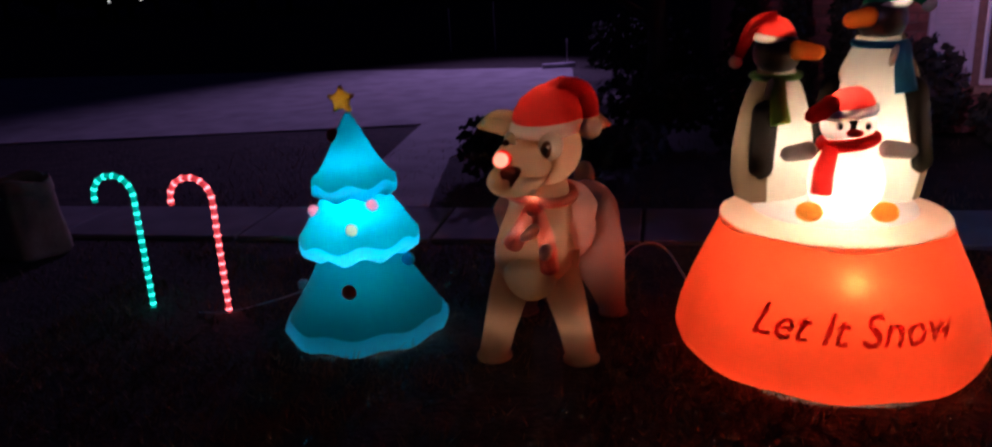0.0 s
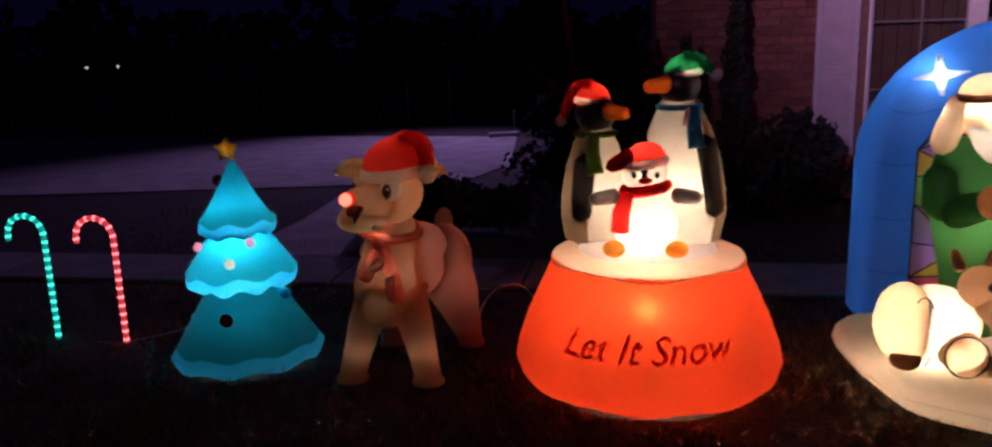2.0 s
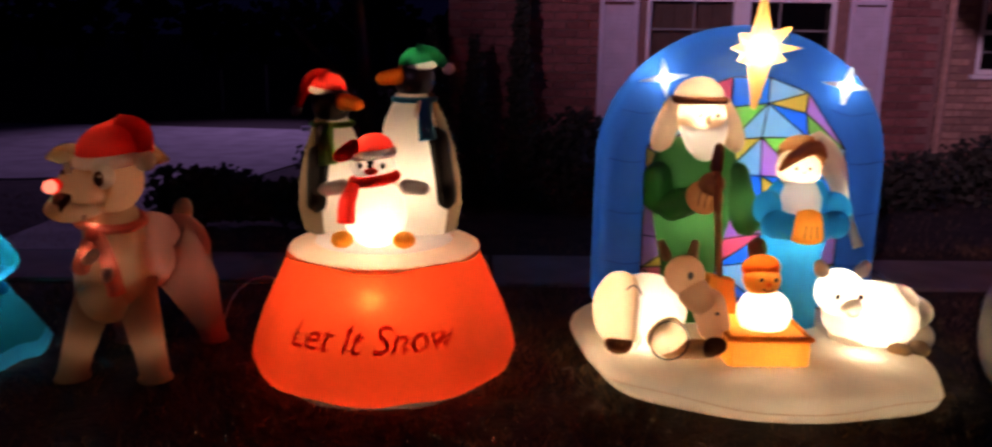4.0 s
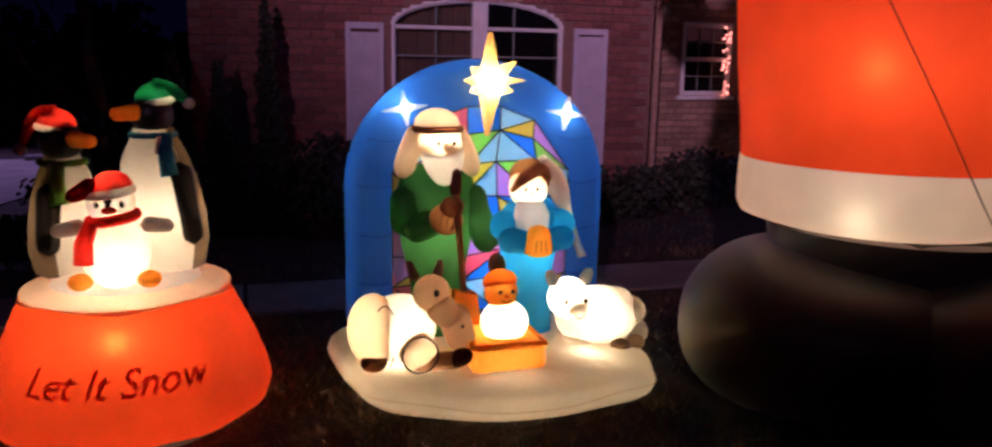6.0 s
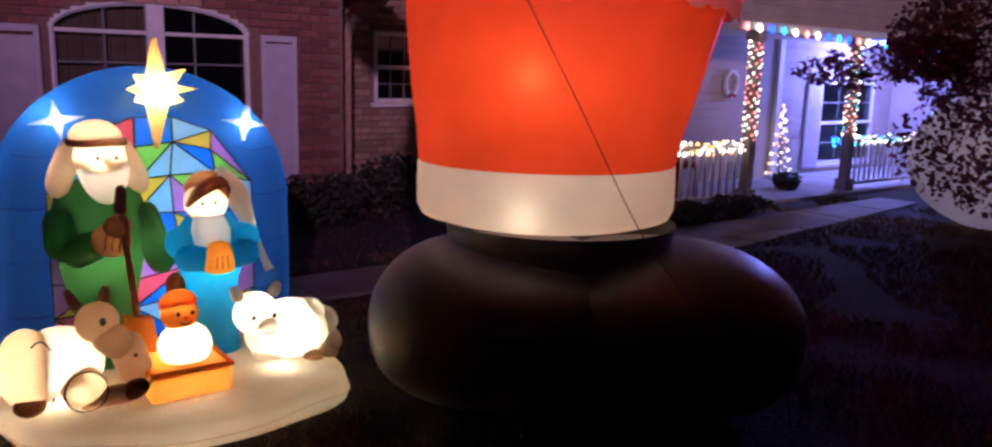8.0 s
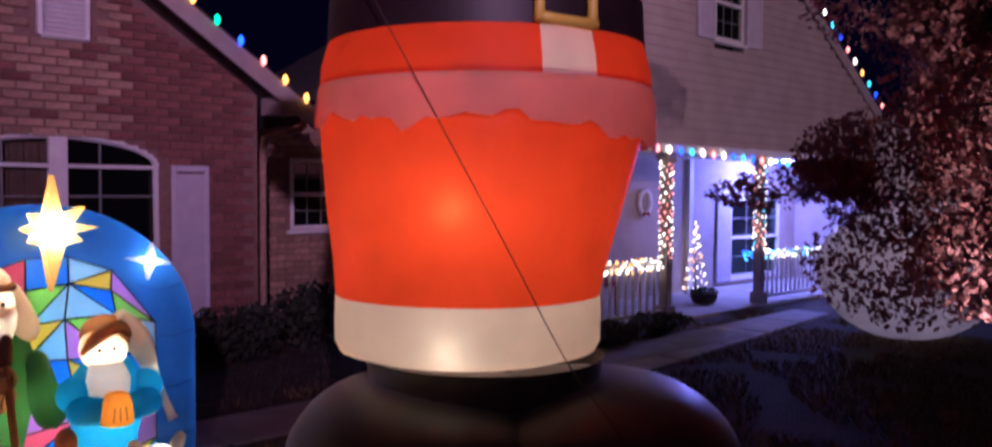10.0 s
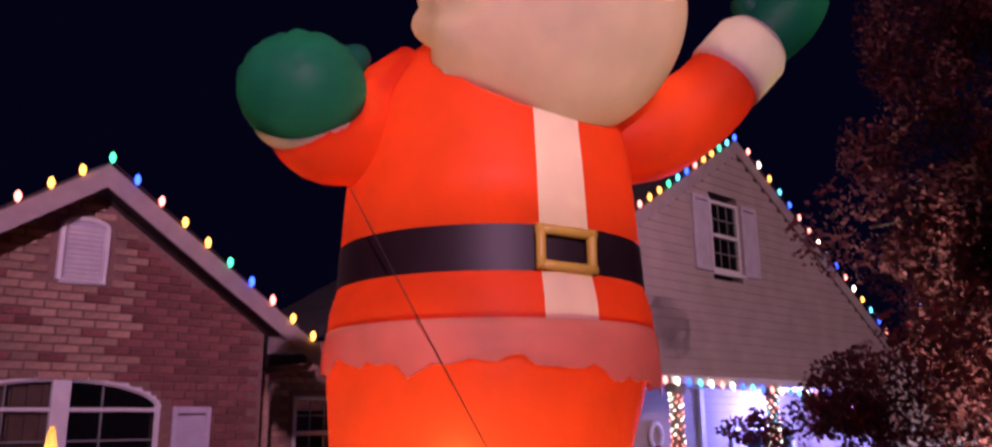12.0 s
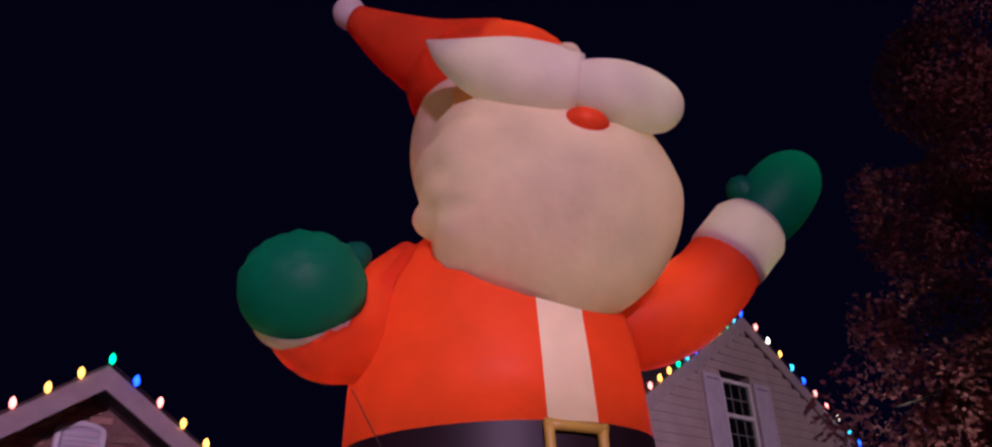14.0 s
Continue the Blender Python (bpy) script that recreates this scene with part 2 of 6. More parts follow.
def lathe(bm, profile, centre=(0, 0), mats=0, seg=48, wave=None, squash=(1, 1), cap=True):
    """Profile rows (radius, z); wave(angle, k) adds to z."""
    loops = []
    for k, (r, z) in enumerate(profile):
        loop = []
        for i in range(seg):
            a = math.tau * i / seg
            dz = wave(a, k) if wave else 0
            loop.append((centre[0] + r * math.cos(a) * squash[0], centre[1] + r * math.sin(a) * squash[1], z + dz))
        loops.append(loop)
    return rings(bm, loops, mats, cap)


def tube(bm, pts, radii, mat=0, seg=12, cap=True):
    """A tube along points; radii one number or one for each point."""
    pts = [Vector(p) for p in pts]
    radii = radii if isinstance(radii, (list, tuple)) else [radii] * len(pts)
    loops = []
    side = None
    for k, p in enumerate(pts):
        d = (pts[min(k + 1, len(pts) - 1)] - pts[max(k - 1, 0)]).normalized()
        if side is None:
            side = d.orthogonal().normalized()
        else:
            side = (side - d * side.dot(d)).normalized()
        up = d.cross(side)
        loops.append([p + radii[k] * (math.cos(math.tau * i / seg) * side + math.sin(math.tau * i / seg) * up) for i in range(seg)])
    rings(bm, loops, mat, cap)


def curve_pts(pts, n=6):
    """Catmull-Rom through points."""
    P = [Vector(p) for p in pts]
    P = [2 * P[0] - P[1]] + P + [2 * P[-1] - P[-2]]
    out = []
    for k in range(1, len(P) - 2):
        for i in range(n):
            t = i / n
            a, b, c, d = P[k - 1], P[k], P[k + 1], P[k + 2]
            out.append(0.5 * ((2 * b) + (c - a) * t + (2 * a - 5 * b + 4 * c - d) * t * t + (3 * b - a - 3 * c + d) * t ** 3))
    return out + [P[-2]]


def prism(bm, outline, y0, y1, mat=0):
    """A plate from an outline of (x, z), between two y."""
    a = [bm.verts.new((x, y0, z)) for x, z in outline]
    b = [bm.verts.new((x, y1, z)) for x, z in outline]
    n = len(outline)
    fs = [bm.faces.new(a), bm.faces.new(b[::-1])] + [bm.faces.new((a[i], b[i], b[(i + 1) % n], a[(i + 1) % n])) for i in range(n)]
    for f in fs:
        f.material_index = mat
    bmesh.ops.recalc_face_normals(bm, faces=fs)


def capsule_curve(a, b, r0, r1, n=8):
    """Points and radii of a rounded limb from a to b."""
    a, b = Vector(a), Vector(b)
    pts, rad = [], []
    L = (b - a).length
    for k in range(n + 1):
        s = k / n
        r = r0 + (r1 - r0) * s
        e = min(1.0, s * L / r, (1 - s) * L / r) if r > 0 else 1
        pts.append(a.lerp(b, s))
        rad.append(max(0.004, r * math.sqrt(max(0.0, 1 - (1 - e) ** 2))))
    return pts, rad


def hollow(bm):
    """Takes away the faces of a figure that lie inside another of its closed shapes, so that one air space is left."""
    bm.verts.ensure_lookup_table()
    bm.faces.ensure_lookup_table()
    seen, groups = set(), []
    for f in bm.faces:
        if f.index in seen:
            continue
        stack, group = [f], []
        seen.add(f.index)
        while stack:
            g = stack.pop()
            group.append(g)
            for e in g.edges:
                for h in e.link_faces:
                    if h.index not in seen:
                        seen.add(h.index)
                        stack.append(h)
        groups.append(group)
    trees = []
    for g in groups:
        vs, fs, m = [], [], {}
        for f in g:
            for v in f.verts:
                if v.index not in m:
                    m[v.index] = len(vs)
                    vs.append(v.co.copy())
            fs.append([m[v.index] for v in f.verts])
        lo = [min(v[i] for v in vs) for i in range(3)]
        hi = [max(v[i] for v in vs) for i in range(3)]
        closed = all(len(e.link_faces) == 2 for f in g for e in f.edges)
        trees.append((BVHTree.FromPolygons(vs, fs) if closed and max(hi[i] - lo[i] for i in range(3)) > 0.08 else None, lo, hi))
    up = Vector((0.123, 0.217, 0.968)).normalized()

    def within(tree, p):
        n, q = 0, p.copy()
        while n < 20:
            hit = tree.ray_cast(q, up)
            if hit[0] is None:
                break
            n += 1
            q = hit[0] + up * 1e-5
        return n % 2 == 1
    drop = []
    for k, g in enumerate(groups):
        for j, (tree, lo, hi) in enumerate(trees):
            if j == k or tree is None:
                continue
            cache = {}
            for f in g:
                if all(all(lo[i] < v.co[i] < hi[i] for i in range(3)) for v in f.verts):
                    for v in f.verts:
                        if v.index not in cache:
                            cache[v.index] = within(tree, v.co)
                    if all(cache[v.index] for v in f.verts):
                        drop.append(f)
    bmesh.ops.delete(bm, geom=list(set(drop)), context="FACES")


def limb(bm, a, b, r0, r1, mat=0, seg=18, n=14):
    pts, rad = capsule_curve(a, b, r0, r1, n)
    tube(bm, pts, rad, mat, seg)


def leaves(bm, R, centre, radii, n, size, gaps=0.0):
    for k in range(n):
        while True:
            p = Vector((R.uniform(-1, 1), R.uniform(-1, 1), R.uniform(-1, 1)))
            if 0.25 < p.length < 1:
                break
        q = Vector((centre[0] + p.x * radii[0], centre[1] + p.y * radii[1], centre[2] + p.z * radii[2]))
        if gaps and noise.noise(q * 2.3) < gaps:
            continue
        s = size * R.uniform(0.6, 1.3)
        u = Vector((R.uniform(-1, 1), R.uniform(-1, 1), R.uniform(-1, 1))).normalized()
        w = u.orthogonal().normalized() * s * 0.45
        t = u * s
        bm.faces.new([bm.verts.new(q - t * 0.5), bm.verts.new(q + w - t * 0.05), bm.verts.new(q + t * 0.5), bm.verts.new(q - w - t * 0.05)])


# ---------------------------------------------------------------- ground
bm = bmesh.new()
R_ = random.Random(3)
xs = [-400, -120, -40, -16] + [-12 + 0.5 * i for i in range(61)] + [24, 40, 120, 400]
ys = [-400, -120, -40, -14] + [-8 + 0.5 * i for i in range(45)] + [22, 40, 120, 400]
grid = [[bm.verts.new((x, y, -0.012 + 0.008 * noise.noise((x * 0.9, y * 0.9, 0)))) for x in xs] for y in ys]
for j in range(len(ys) - 1):
    for i in range(len(xs) - 1):
        bm.faces.new((grid[j][i], grid[j][i + 1], grid[j + 1][i + 1], grid[j + 1][i]))
tagged(part("ground", bm, "soil", smooth=True), "dark dormant winter lawn with bare soil", "lawn", kind="structure")

bm = bmesh.new()
for k in range(16000):
    x = R_.uniform(-3.6, 6.6)
    y = R_.uniform(0.9, 5.6) if R_.random() < 0.8 else R_.uniform(5.2, 7.2)
    if 4.44 < y < 5.16:
        continue
    h, a, w = R_.uniform(0.015, 0.05), R_.uniform(0, math.tau), R_.uniform(0.002, 0.004)
    dx, dy = math.cos(a), math.sin(a)
    lean = R_.uniform(0.2, 1.2) * h
    b = R_.uniform(0, math.tau)
    v = [bm.verts.new((x - dx * w, y - dy * w, -0.012)), bm.verts.new((x + dx * w, y + dy * w, -0.012)),
         bm.verts.new((x + lean * math.cos(b), y + lean * math.sin(b), h))]
    bm.faces.new(v)
for k in range(34000):
    x, y = R_.uniform(-2.6, 5.6), R_.uniform(1.9, 4.4)
    if noise.noise((x * 1.7, y * 1.7, 4.0)) < -0.12:
        continue
    h, a, w, b = R_.uniform(0.012, 0.042), R_.uniform(0, math.tau), R_.uniform(0.002, 0.005), R_.uniform(0, math.tau)
    dx, dy, lean = math.cos(a) * w, math.sin(a) * w, R_.uniform(0.4, 1.6) * h
    bm.faces.new([bm.verts.new((x - dx, y - dy, -0.012)), bm.verts.new((x + dx, y + dy, -0.012)),
                  bm.verts.new((x + lean * math.cos(b), y + lean * math.sin(b), h))])
for k in range(26000):
    x, y = R_.uniform(4.6, 12.0), R_.uniform(0.6, 5.5)
    if noise.noise((x * 1.4, y * 1.4, 7.0)) < -0.15 or (x > 7.0 and 3.95 + 0.13 * (x - 7.1) < y < 5.02 + 0.04 * (x - 7.1)) or 4.40 < y < 5.16:
        continue
    h, a, w, b = R_.uniform(0.02, 0.06), R_.uniform(0, math.tau), R_.uniform(0.004, 0.009), R_.uniform(0, math.tau)
    dx, dy, lean = math.cos(a) * w, math.sin(a) * w, R_.uniform(0.4, 1.5) * h
    bm.faces.new([bm.verts.new((x - dx, y - dy, -0.012)), bm.verts.new((x + dx, y + dy, -0.012)),
                  bm.verts.new((x + lean * math.cos(b), y + lean * math.sin(b), h))])
tagged(part("grass", bm, "grass_blades"), "short brown dormant grass blades on the lawn", "grass", kind="stuff")

# sidewalk slabs across the yard and the path to the porch
walkway = tagged(new("pavement"), "pale concrete walk of separate slabs across the lawn", "walkway", kind="structure")
slab_mesh = None
for k in range(14):
    x = -6.6 + 1.22 * k
    bm = bmesh.new()
    box(bm, (-0.6, -0.32, -0.06), (0.6, 0.32, 0.012), 0, 0.008)
    if slab_mesh is None:
        ob = part("slab", bm, "walk_concrete", walkway)
        slab_mesh = ob.data
    else:
        bm.free()
        ob = new("slab", slab_mesh)
        ob.parent = walkway
    ob.location = (x, 4.80 - 0.012 * max(0, x - 1), 0)
for k in range(5):
    bm = bmesh.new()
    x = 7.1 + 1.0 * k
    vs = [(x, 4.0 + 0.13 * k), (x + 0.97, 4.13 + 0.13 * k), (x + 0.97, 4.98 + 0.04 * k), (x, 4.94 + 0.04 * k)]
    a = [bm.verts.new((*v, 0.010)) for v in vs]
    b = [bm.verts.new((*v, -0.06)) for v in vs]
    bm.faces.new(a)
    for i in range(4):
        bm.faces.new((a[i], b[i], b[(i + 1) % 4], a[(i + 1) % 4]))
    part("slab", bm, "concrete", walkway)

# driveway beyond the lawn, with the strip that joins it to the walk
bm = bmesh.new()
for vs in ([(-60, 8.9), (-7.6, 7.2), (-3.9, 7.8), (-2.2, 8.1), (-0.70, 9.3), (-1.05, 12.4), (-4.8, 12.8), (-60, 15)],
           [(-2.16, 8.12), (-2.05, 6.4), (-2.1, 5.16), (-1.3, 5.16), (-1.5, 6.6), (-0.78, 9.28)]):
    a = [bm.verts.new((*v, 0.006)) for v in vs]
    b = [bm.verts.new((*v, -0.05)) for v in vs]
    bm.faces.new(a)
    for i in range(len(vs)):
        bm.faces.new((a[i], b[i], b[(i + 1) % len(vs)], a[(i + 1) % len(vs)]))
bmesh.ops.recalc_face_normals(bm, faces=bm.faces)
tagged(part("driveway", bm, "concrete"), "pale concrete driveway beyond the dark lawn", "driveway", kind="structure")


# ---------------------------------------------------------------- rope light canes
def cane(place, tone, hot, label):
    ob = thing("candy_cane_light", place, label, "candy cane", "rope light canes")
    path = [Vector((0, 0, z)) for z in (-0.02, 0.08, 0.16, 0.24, 0.32, 0.40, 0.48, 0.55)]
    path += [Vector((-0.105 + 0.105 * math.cos(a), 0, 0.55 + 0.105 * math.sin(a))) for a in [radians(d) for d in range(15, 196, 15)]]
    bm = bmesh.new()
    tube(bm, [p + ob.location for p in path], 0.0125, 0, 10)
    part("rope", bm, tone, ob, smooth=True)
    run = 0.0
    nxt = 0.03
    for a, b in zip(path, path[1:]):
        d = (b - a).length
        while nxt < run + d:
            p = a.lerp(b, (nxt - run) / d)
            bm = bmesh.new()
            blob(bm, (0, 0, 0), (0.0145, 0.0145, 0.0145), 0, (0, 0, 0), 8, 6)
            o = part("bulb", bm, hot, ob, smooth=True)
            o.location = p
            o.matrix_basis = Matrix.Translation(p)
            nxt += 0.046
        run += d
    bm = bmesh.new()
    tube(bm, [ob.location + Vector((0, 0, -0.06)), ob.location + Vector((0, 0, 0.02))], 0.006, 0, 6)
    part("stake", bm, "dark_metal", ob)
    return ob


cane((-2.235, 3.45, 0), "rope_green", "rope_green_hot", "green glowing rope light candy cane staked in the lawn")
cane((-1.81, 3.41, 0), "rope_red", "rope_red_hot", "red glowing rope light candy cane staked in the lawn")


# ---------------------------------------------------------------- inflatable tree
def radius_at(profile, z):
    for (r0, z0), (r1, z1) in zip(profile, profile[1:]):
        if z0 <= z <= z1:
            return r0 + (r1 - r0) * (z - z0) / (z1 - z0)
    return profile[-1][0]


fabric("lilac_nylon", (0.70, 0.28, 0.42))


def inflatable_tree():
    cx, cy = -1.09, 3.34
    ob = thing("inflatable_tree", (cx, cy, 0), "teal inflatable tree with scalloped pale edges and a gold star", "inflatable")

    def layer(name, prof, n_wave, amp, hem):
        bm = bmesh.new()
        last = len(prof) - 1
        lathe(bm, prof, (cx, cy), [0 if k < last - hem else 1 for k in range(last)], 64,
              lambda a, k: -amp * (math.cos(n_wave * a) + 0.3 * math.sin(2 * a)) * (1.0 if k >= last - hem else 0.0), cap=False)
        part(name, bm, ["teal_nylon", "aqua_nylon"], ob, smooth=True)

    LOWER = [(0.15, 0.37), (0.185, 0.32), (0.24, 0.22), (0.295, 0.135), (0.34, 0.065), (0.366, 0.022), (0.352, -0.005)]
    MIDDLE = [(0.10, 0.66), (0.13, 0.62), (0.19, 0.53), (0.235, 0.46), (0.26, 0.42), (0.262, 0.385), (0.20, 0.345), (0.16, 0.345)]
    UPPER = [(0.012, 0.95), (0.04, 0.90), (0.10, 0.78), (0.15, 0.70), (0.182, 0.665), (0.185, 0.63), (0.14, 0.60), (0.09, 0.60)]
    layer("bottom_layer", LOWER, 9, 0.010, 2)
    layer("middle_layer", MIDDLE, 8, 0.014, 3)
    layer("top_layer", UPPER, 7, 0.013, 3)
    for x, z, tone, r in ((-1.07, 0.235, "scarf_nylon", 0.032), (-0.87, 0.31, "aqua_nylon", 0.03), (-1.27, 0.36, "aqua_nylon", 0.026),
                          (-0.975, 0.58, "lilac_nylon", 0.026), (-1.245, 0.55, "lilac_nylon", 0.028), (-1.04, 0.50, "white_nylon", 0.026), (-1.15, 0.86, "scarf_nylon", 0.03)):
        skin = LOWER if z < 0.4 else MIDDLE if z < 0.64 else UPPER
        rr = radius_at(skin[::-1], z) + 0.008
        y = cy - math.sqrt(max(0.0004, rr * rr - (x - cx) ** 2))
        bm = bmesh.new()
        blob(bm, (x, y, z), (r, r * 0.6, r), 0, (0, 0, 0), 16, 10)
        part("bauble", bm, tone, ob, smooth=True)
        if 0.45 < z < 0.7:
            # tiny light added inside the bauble to brighten its closed shell
            lamp("bauble_fill", "POINT", (x, y - 0.004, z), 0.022, WARM, 0.004)
    bm = bmesh.new()
    pts = []
    for i in range(10):
        a = math.tau * i / 10 + math.pi / 2
        r = 0.068 if i % 2 == 0 else 0.03
        pts.append((cx - 0.02 + r * math.cos(a), 1.005 + r * math.sin(a)))
    prism(bm, pts, cy - 0.018, cy + 0.018)
    bmesh.ops.bevel(bm, geom=list(bm.edges), offset=0.008, segments=2, affect="EDGES")
    part("star", bm, "gold_nylon", ob, "dull gold star", smooth=True)
    lamp("star_lamp", "POINT", (cx - 0.02, cy, 1.005), 0.012, WARM, 0.005)
    lamp("tree_lamp", "POINT", (cx + 0.02, cy - 0.06, 0.52), 4.6, COOL, 0.02)
    lamp("tree_lamp", "POINT", (cx + 0.02, cy - 0.05, 0.16), 1.0, COOL, 0.02)
    lamp("tree_lamp", "POINT", (cx, cy - 0.02, 0.70), 1.3, COOL, 0.02)


inflatable_tree()


# ---------------------------------------------------------------- inflatable reindeer: one plain figure
def reindeer():
    bm = bmesh.new()
    T, P, W, BR, RD, WH, BK, PL, RO = range(9)
    for x, y, xt, yt in ((-0.45, 3.04, -0.36, 3.14), (-0.10, 3.04, -0.20, 3.14)):
        pts = [(x, y, 0.0), (x, y, 0.012), (x, y, 0.02), (x * 0.75 + xt * 0.25, y * 0.75 + yt * 0.25, 0.12), (x * 0.4 + xt * 0.6, y * 0.4 + yt * 0.6, 0.24), (xt, yt, 0.34), (xt, yt + 0.02, 0.42)]
        tube(bm, pts, [0.072, 0.072, 0.060, 0.064, 0.076, 0.088, 0.09], T, 20)
    for x, y, xt, yt in ((-0.40, 3.50, -0.34, 3.40), (0.00, 3.52, -0.09, 3.36)):
        pts = [(x, y, 0.0), (x, y, 0.012), (x, y, 0.02), (x * 0.7 + xt * 0.3, y * 0.7 + yt * 0.3, 0.16), (x * 0.4 + xt * 0.6, y * 0.4 + yt * 0.6, 0.30), (xt, yt, 0.44), (xt - 0.03, yt - 0.05, 0.56)]
        tube(bm, pts, [0.066, 0.066, 0.056, 0.082, 0.115, 0.135, 0.12], RO, 20)
    # chest column, belly and the sloping hindquarters
    tube(bm, curve_pts([(-0.285, 3.17, 0.28), (-0.285, 3.16, 0.40), (-0.265, 3.14, 0.54), (-0.245, 3.08, 0.68), (-0.24, 3.04, 0.80)]), [0.07, 0.12, 0.146, 0.158, 0.163, 0.166, 0.166, 0.164, 0.16, 0.156, 0.15, 0.144, 0.138, 0.132, 0.126, 0.122, 0.118, 0.114, 0.11, 0.106, 0.10, 0.094, 0.09, 0.086, 0.08], T, 28)
    blob(bm, (-0.20, 3.30, 0.50), (0.17, 0.24, 0.17), RO, (-14, 0, -12))
    blob(bm, (-0.10, 3.40, 0.47), (0.14, 0.15, 0.17), RO)
    blob(bm, (-0.292, 3.085, 0.36), (0.115, 0.11, 0.125), P)
    blob(bm, (-0.12, 3.54, 0.62), (0.045, 0.04, 0.07), P, (-25, 0, 0))
    # head: round skull, long pale muzzle, dark mouth
    blob(bm, (-0.215, 3.02, 0.865), (0.135, 0.13, 0.14), T, (0, 0, 0), 28, 20)
    blob(bm, (-0.275, 2.95, 0.835), (0.11, 0.13, 0.085), T, (0, 0, -30), 28, 20)
    blob(bm, (-0.305, 2.93, 0.775), (0.105, 0.125, 0.062), P, (8, 0, -30), 28, 18)
    rings(bm, [[(-0.313 + r * (0.062 * ((u + 1) / 2 * 0.9 + 0.1) * math.cos(a)), 2.818 + 0.012 * q - 0.02 * math.cos(a), 0.80 + r * 0.040 * math.sin(a) + 0.01 * math.cos(a)) for a, u in [(math.tau * i / 18, math.sin(math.tau * i / 18)) for i in range(18)]] for r, q in ((0.3, -1.2), (0.85, -0.8), (1.0, 0.4), (0.9, 3.0))], BR, True)
    blob(bm, (-0.338, 2.835, 0.865), (0.030, 0.030, 0.030), RD)
    for x, y, d in ((-0.178, 2.892, 4), (-0.325, 2.915, -52)):
        blob(bm, (x, y, 0.895), (0.044, 0.014, 0.052), WH, (0, 12, d))
        blob(bm, (x - 0.013, y - 0.009, 0.886), (0.022, 0.010, 0.034), BR, (0, 12, d))
        blob(bm, (x - 0.015, y - 0.016, 0.884), (0.011, 0.006, 0.017), BK, (0, 12, d), 12, 8)
        blob(bm, (x - 0.006, y - 0.021, 0.897), (0.005, 0.004, 0.006), WH, (0, 0, 0), 8, 6)
    for sgn, x in ((-1, -0.385), (1, -0.062)):
        tube(bm, curve_pts([(x - 0.075 * sgn, 3.05, 0.935), (x, 3.05, 0.955), (x + 0.085 * sgn, 3.04, 0.94)]), [0.030, 0.036, 0.042, 0.047, 0.05, 0.05, 0.048, 0.044, 0.039, 0.032, 0.024, 0.015, 0.005], T, 14)
        blob(bm, (x + 0.005 * sgn, 3.005, 0.95), (0.06, 0.014, 0.026), P, (0, sgn * -4, sgn * 8))
    # cap with a white band, its end folded over beside the ear
    loops = []
    for r, z in ((0.135, 0.925), (0.148, 0.935), (0.150, 0.955), (0.148, 0.972), (0.139, 0.978), (0.144, 0.986), (0.142, 1.02), (0.126, 1.055), (0.09, 1.085), (0.04, 1.10), (0.01, 1.102)):
        loops.append([(-0.20 + r * math.cos(a) + 0.2 * (z - 0.93), 3.03 + r * math.sin(a) * 0.95, z + 0.012 * math.cos(a) + 0.012 * math.sin(a)) for a in [math.tau * i / 32 for i in range(32)]])
    rings(bm, loops, [WH, WH, WH, WH, RD, RD, RD, RD, RD, RD], True)
    tube(bm, curve_pts([(-0.15, 3.03, 1.06), (-0.075, 3.0, 1.04), (-0.045, 2.985, 0.975)]), [0.06, 0.064, 0.066, 0.066, 0.064, 0.061, 0.057, 0.053, 0.049, 0.045, 0.041, 0.038, 0.035], RD, 14)
    blob(bm, (-0.045, 2.97, 0.945), (0.042, 0.042, 0.042), WH, (0, 0, 0), 16, 10)
    # plaid scarf: a snug collar, a knot and two hanging ends
    tube(bm, [(-0.245 + 0.128 * math.cos(a), 3.065 + 0.122 * math.sin(a), 0.69 + 0.022 * math.cos(a + 2.4) + 0.03 * math.sin(a)) for a in [math.tau * i / 28 for i in range(29)]], 0.020, PL, 10)
    tube(bm, curve_pts([(-0.26, 2.945, 0.66), (-0.30, 2.945, 0.58), (-0.345, 2.985, 0.50)]), [0.024 + 0.0012 * k for k in range(13)], PL, 10)
    tube(bm, curve_pts([(-0.25, 2.945, 0.66), (-0.215, 2.95, 0.54), (-0.205, 2.975, 0.40)]), [0.026 + 0.0009 * k for k in range(13)], PL, 10)
    blob(bm, (-0.255, 2.93, 0.655), (0.032, 0.022, 0.030), PL, (0, 20, 0), 14, 10)
    blob(bm, (-0.268, 2.925, 0.565), (0.048, 0.014, 0.024), WH, (0, -38, 0))
    blob(bm, (-0.213, 2.925, 0.49), (0.026, 0.014, 0.034), WH, (0, 12, 0))
    blob(bm, (-0.235, 2.83, 0.745), (0.011, 0.010, 0.011), WH, (0, 0, 0), 8, 6)
    hollow(bm)
    ob = part("inflatable_reindeer", bm, ["tan_nylon", "pale_tan_nylon", "white_nylon", "brown_nylon", "scarf_nylon", "white_nylon", "ink", "plaid_nylon", "rose_tan_nylon"], None, "", True, (-0.25, 3.25, 0))
    tagged(ob, "tan inflatable reindeer in a red cap and scarf on the lawn", "inflatable")
    bm = bmesh.new()
    blob(bm, (-0.342, 2.812, 0.866), (0.026, 0.03, 0.026), 0)
    part("nose", bm, "nose_glow", ob, "small round glowing red nose", True, (-0.342, 2.818, 0.866))
